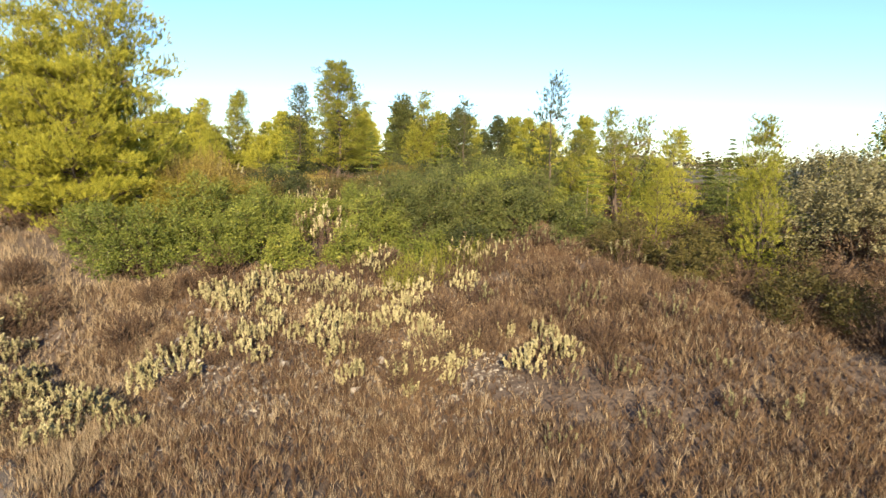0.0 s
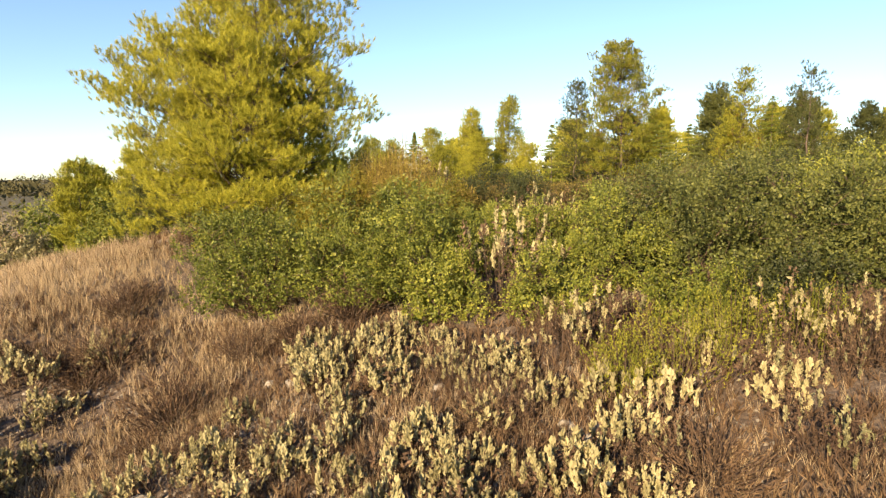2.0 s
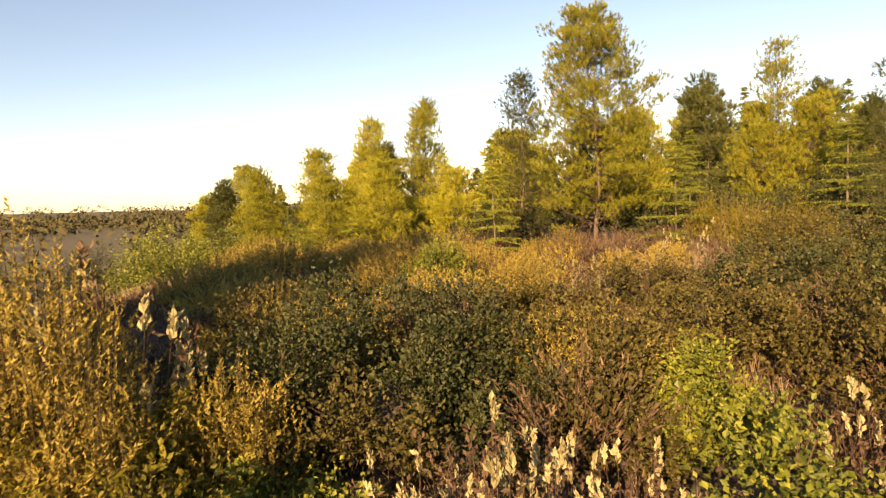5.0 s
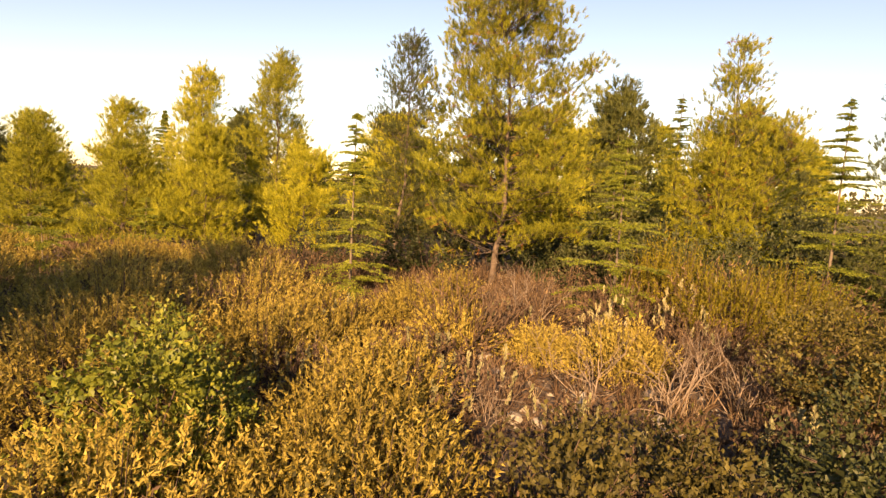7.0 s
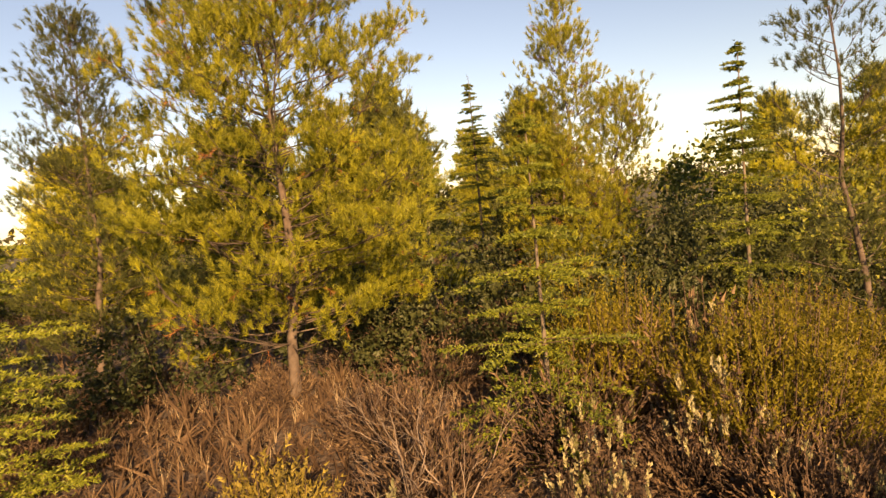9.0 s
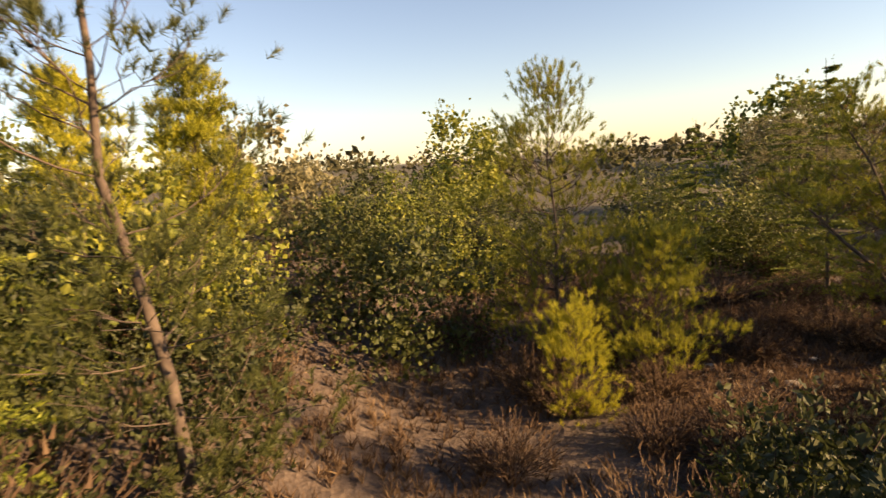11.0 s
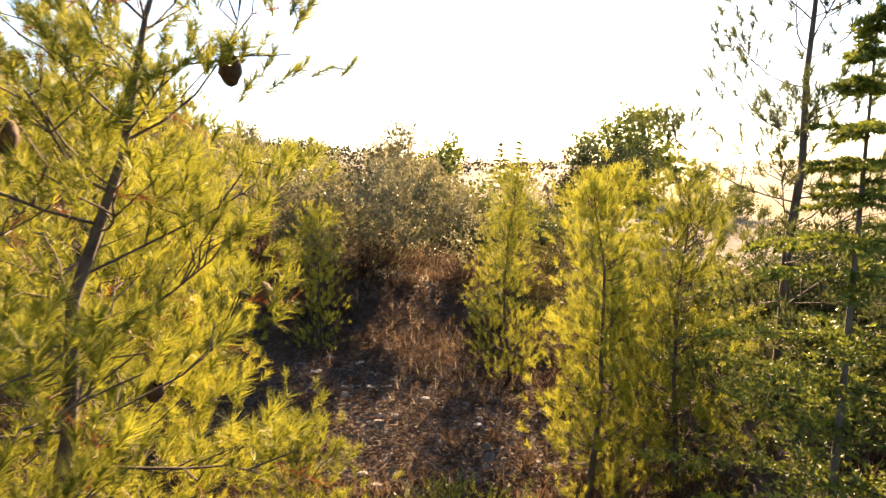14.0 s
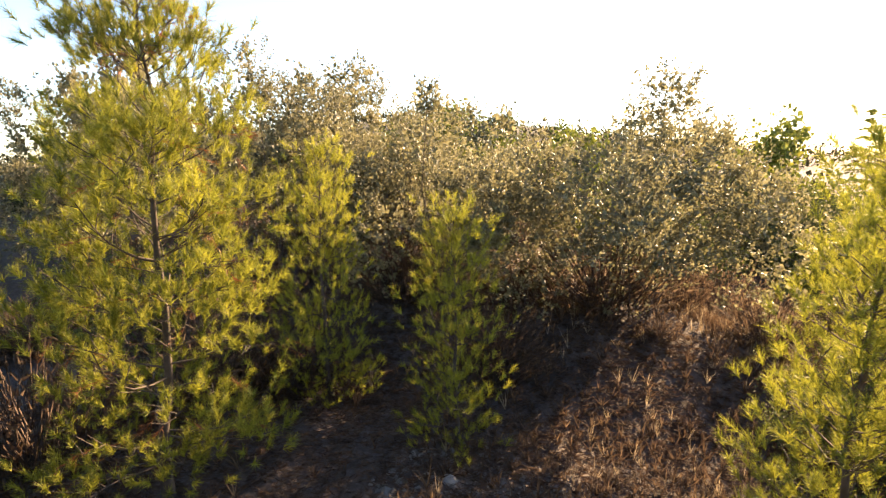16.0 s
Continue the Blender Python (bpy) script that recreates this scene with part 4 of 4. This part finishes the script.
AREAS = ((22, -4.0, 4.5, 15.0, 24.5, 0.8, 1.5), (50, 0.5, 8.5, 5.5, 11.5, 0.46, 1.08), (15, -5.0, 0.0, 6.0, 9.5, 0.4, 0.72), (37, 7.0, 15.0, 12.0, 20.0, 0.69, 1.44), (29, 6.0, 14.0, 4.5, 11.0, 0.92, 1.92), (16, -6.0, -1.0, 8.5, 14.0, 0.69, 1.32), (16, 3.0, 9.0, 20.5, 26.0, 1.03, 1.8), (12, 4.0, 7.5, 13.5, 19.0, 0.92, 1.44), (43, 7.4, 12.6, 12.6, 18.6, 0.69, 1.32), (13, 0.8, 4.2, 19.4, 22.5, 0.6, 1.1), (16, 0.6, 4.0, 12.2, 16.0, 0.69, 1.32))
for n, x0, x1, y0, y1, s0, s1 in AREAS:
    for i in range(n):
        x, y = float(rng.uniform(x0, x1)), float(rng.uniform(y0, y1))
        if 0.2 < x < 2.6 and 17.6 < y < 20.8 and i % 4:
            continue
        if 8.6 < x < 10.0 and 15.7 < y < 17.9:
            continue
        if (7.3 < x < 10.0 and 8.9 < y < 13.5) or (7.75 < x < 8.9 and y < 14.8 and y > 9):
            continue
        put("withered_shrub", TWIGGY[i % 4], x, y, BROWN_TXT, "shrub", G_SCRUB, size=float(rng.uniform(s0, s1)), turn=53 * i)

SKELETON = [skeleton_bush(280 + i, 0.3, 0.75) for i in range(4)]
for i, (x, y, s) in enumerate(((2.05, 20.9, 1.15), (1.65, 20.7, 0.8), (2.1, 18.9, 1.0), (2.5, 18.6, 1.15), (0.3, 18.7, 0.7), (1.3, 18.5, 0.6), (2.3, 21.6, 1.0), (2.7, 18.9, 1.1), (7.3, 17.4, 0.9), (9.0, 13.6, 0.8), (3.0, 18.7, 0.9))):
    put("dead_shrub", SKELETON[i % 4], x, y, "bare dead shrub with pale forked branches", "dead shrub", "dead shrubs", size=s, turn=77 * i)


# ---------------------------------------------------------------- ground cover
def cover(name, label, seed, boxes, mat, blades_each, ln, w, spread, lift=0.0, patchy=True):
    """Tufts of thin upright blades strewn over stretches of ground, as one object."""
    r = np.random.default_rng(seed)
    out = []
    for n, x0, x1, y0, y1, s in boxes:
        x, y = r.uniform(x0, x1, n), r.uniform(y0, y1, n)
        keep = np.sin(1.9 * x + 1.3 * np.sin(1.1 * y)) + np.sin(1.6 * y + 0.7 * x) > r.uniform(-2.2, 0.9, n)
        keep |= not patchy
        keep &= ~((x > 6.6) & (x < 11.5) & (y > 7.4) & (y < 12.5) & (r.random(n) < 0.8)) | (not patchy)
        keep &= off_path(x, y) > r.uniform(0.0, 0.4, n)
        x, y = x[keep], y[keep]
        P = np.stack([x, y, ground_z(x, y) + lift], 1)
        D = np.stack([r.normal(size=len(x)) * 0.12, r.normal(size=len(x)) * 0.12, np.ones(len(x))], 1)
        t = spikes(r, P, D, np.full(len(x), 0.03 * s), blades_each, ln * s, w * s, spread)
        out.append(t)
    ob = new(name, spike_mesh(name, np.concatenate(out), mat))
    tagged(ob, label, name.replace("_", " "), kind="stuff")


cover("dry_grass", "straw-coloured dry grass tufts", 1, ((5000, 0.5, 11, 0.5, 9, 0.75), (6000, -6, 0.8, 3.0, 9, 0.65), (7000, -3, 9, -1, 11, 0.8), (26000, -14, -2, 0, 13, 1.0), (6000, -26, -5, 2, 26, 1.5), (600, 1, 12, 5, 12.5, 1.0), (2500, -6, 6, 14, 26, 0.9), (500, 11, 16, 6, 20, 0.8), (5000, -16, 14, -40, -1, 2.0)), M_STRAW, 7, 0.19, 0.003, (0.05, 0.6))
cover("low_scrub", "carpet of low brown withered twigs", 2, ((50000, -0.8, 10, 0.2, 10.5, 0.85), (14000, -4.2, -0.8, 1.5, 10.5, 0.8), (5000, -7, -4.2, 6, 10.5, 0.8), (20000, -6, 6, 12, 26, 1.15), (20000, 4, 16, 5, 22, 1.1), (20000, 6.6, 12.5, 7.0, 18.5, 0.6), (6000, -25, -5, 5, 30, 1.7), (7000, -10, 25, 22, 45, 2.2)), M_SCRUB, 7, 0.13, 0.0058, (0.1, 1.0))


# fallen litter in a dark tone that also stands in for ground shade
cover("needle_litter", "thin carpet of fallen needles and leaves, dark brown partly to hold shade", 3, ((45000, 6.4, 12.5, 7.0, 18.5, 0.5), (9000, -1.5, 4.5, 18.0, 24.0, 0.5)), M_CISTUS_DRY, 7, 0.11, 0.008, (1.2, 1.57), 0.02, False)


def stone_mesh(seed):
    r = np.random.default_rng(seed)
    bm = bmesh.new()
    bmesh.ops.create_icosphere(bm, subdivisions=2, radius=1.0)
    cut = [unit(r.normal(size=3)) for i in range(7)]
    for v in bm.verts:
        p = np.array(v.co)
        for c in cut:
            d = p @ c
            if d > 0.62:
                p = p - c * (d - 0.62)
        v.co = Vector(p * np.array([1.0, 0.75, 0.5]))
    me = bpy.data.meshes.new("stone")
    bm.to_mesh(me)
    bm.free()
    me.materials.append(M_STONE)
    return me


STONES = [stone_mesh(i) for i in range(5)]
rng = np.random.default_rng(21)
for n, x0, x1, y0, y1, s0, s1 in ((26, 0.0, 2.6, 18.5, 21.3, 0.04, 0.1), (70, 7.6, 9.3, 9.7, 15.0, 0.025, 0.075), (70, -4.2, 1.8, 5.4, 9.2, 0.03, 0.11), (22, 8.8, 9.9, 16.2, 17.6, 0.03, 0.09)):
    for i in range(n):
        x, y, s = float(rng.uniform(x0, x1)), float(rng.uniform(y0, y1)), float(rng.uniform(s0, s1))
        ob = new("stone", STONES[i % 5])
        ob.matrix_basis = Matrix.Translation((x, y, gz(x, y) + 0.18 * s)) @ Euler((rng.normal() * 0.2, rng.normal() * 0.2, rng.uniform(0, 6.28))).to_matrix().to_4x4() @ Matrix.Diagonal((s, s, s, 1))
        tagged(ob, "pale grey limestone lying on the soil", "stone", "loose stones")


def gravel():
    r = np.random.default_rng(33)
    base = 0
    tet = np.array([[1, 0, -0.2], [-0.5, 0.8, -0.2], [-0.5, -0.8, -0.2], [0.1, 0.1, 0.55]])
    tri = np.array([[0, 1, 3], [1, 2, 3], [2, 0, 3], [0, 2, 1]])
    V, F = [], []
    for n, x0, x1, y0, y1 in ((900, -0.5, 3.0, 18.0, 21.6), (6000, 7.4, 9.6, 9.4, 15.4), (6000, -4.4, 2.5, 5.0, 9.4), (1200, 8.6, 10.1, 15.8, 17.9)):
        x, y = r.uniform(x0, x1, n), r.uniform(y0, y1, n)
        s, a = r.uniform(0.012, 0.045, n), r.uniform(0, 6.28, n)
        t = tet[None] * (s[:, None, None] * r.uniform(0.6, 1.3, (n, 4, 3)))
        rot = np.stack([t[..., 0] * np.cos(a)[:, None] - t[..., 1] * np.sin(a)[:, None], t[..., 0] * np.sin(a)[:, None] + t[..., 1] * np.cos(a)[:, None], t[..., 2]], -1)
        rot += np.stack([x, y, ground_z(x, y) + 0.004], 1)[:, None]
        V.append(rot.reshape(-1, 3))
        F.append((tri[None] + (np.arange(n) * 4)[:, None, None]).reshape(-1, 3) + base)
        base += 4 * n
    ob = new("gravel", mesh_of("gravel", np.concatenate(V), np.concatenate(F), M_STONE))
    tagged(ob, "small pale limestone chips among litter", "gravel", kind="stuff")


gravel()


def dirt_path():
    """A trodden strip of pale dust that bends away across the field."""
    r = np.random.default_rng(55)
    knots = PATH_LINE
    s = np.linspace(0, len(knots) - 1, 120)
    mid = np.stack([np.interp(s, np.arange(len(knots)), knots[:, i]) for i in range(2)], 1)
    for i in range(6):
        mid[1:-1] = (mid[:-2] + mid[1:-1] * 2 + mid[2:]) / 4
    way = unit(np.gradient(mid, axis=0))
    across = np.stack([-way[:, 1], way[:, 0]], 1)
    rows = []
    for k, w in enumerate((-1.0, -0.4, 0.4, 1.0)):
        jag = r.normal(size=len(mid)) * (0.07 if k in (0, 3) else 0.0)
        p = mid + across * (0.26 * w + jag)[:, None]
        rows.append(np.column_stack([p, ground_z(p[:, 0], p[:, 1]) + (0.016 if k in (1, 2) else 0.004)]))
    v = np.stack(rows, 1).reshape(-1, 3)
    i = (np.arange(len(mid) - 1)[:, None] * 4 + np.arange(3)[None]).ravel()
    ob = new("path", mesh_of("path", v, np.stack([i, i + 1, i + 5, i + 4], 1), M_DUST, True))
    tagged(ob, "narrow trodden path of pale dust", "path", kind="structure")


dirt_path()


def far_scrub():
    """Scrub and small trees on the far slopes, too many to count."""
    r = np.random.default_rng(44)
    P, D = [], []
    for n, cx, cy, sx, sy in ((700, 75, -95, 60, 50), (330, 40, -38, 22, 24), (320, -60, 95, 35, 35), (160, -150, 150, 60, 60), (220, 10, 95, 60, 25), (120, 60, 45, 25, 30)):
        x, y = cx + r.normal(size=n) * sx, cy + r.normal(size=n) * sy
        ok = (np.hypot(x - 3, y - 12) > 32) & ~((x < 6) & (y < 6) & (y > -60) & (x > -60))
        x, y = x[ok], y[ok]
        s = r.uniform(1.0, 2.4, len(x))
        z = ground_z(x, y)
        k = 15
        w = unit(r.normal(size=(len(x), k, 3)))
        w[..., 2] = np.abs(w[..., 2])
        p = np.stack([x, y, z], 1)[:, None] + w * (s[:, None, None] * r.uniform(0.75, 1.05, (len(x), k, 1))) * np.array([1.2, 1.2, 1.0])
        P.append(p.reshape(-1, 3)); D.append(w.reshape(-1, 3))
    ob = new("far_scrub", blade_mesh("far_scrub", blades(r, np.concatenate(P), np.concatenate(D), 3, 0.5, 0.2, 0.3, 0.9), M_FAR))
    tagged(ob, "dark green scrub and small trees on far hills", "scrub", kind="stuff")


far_scrub()
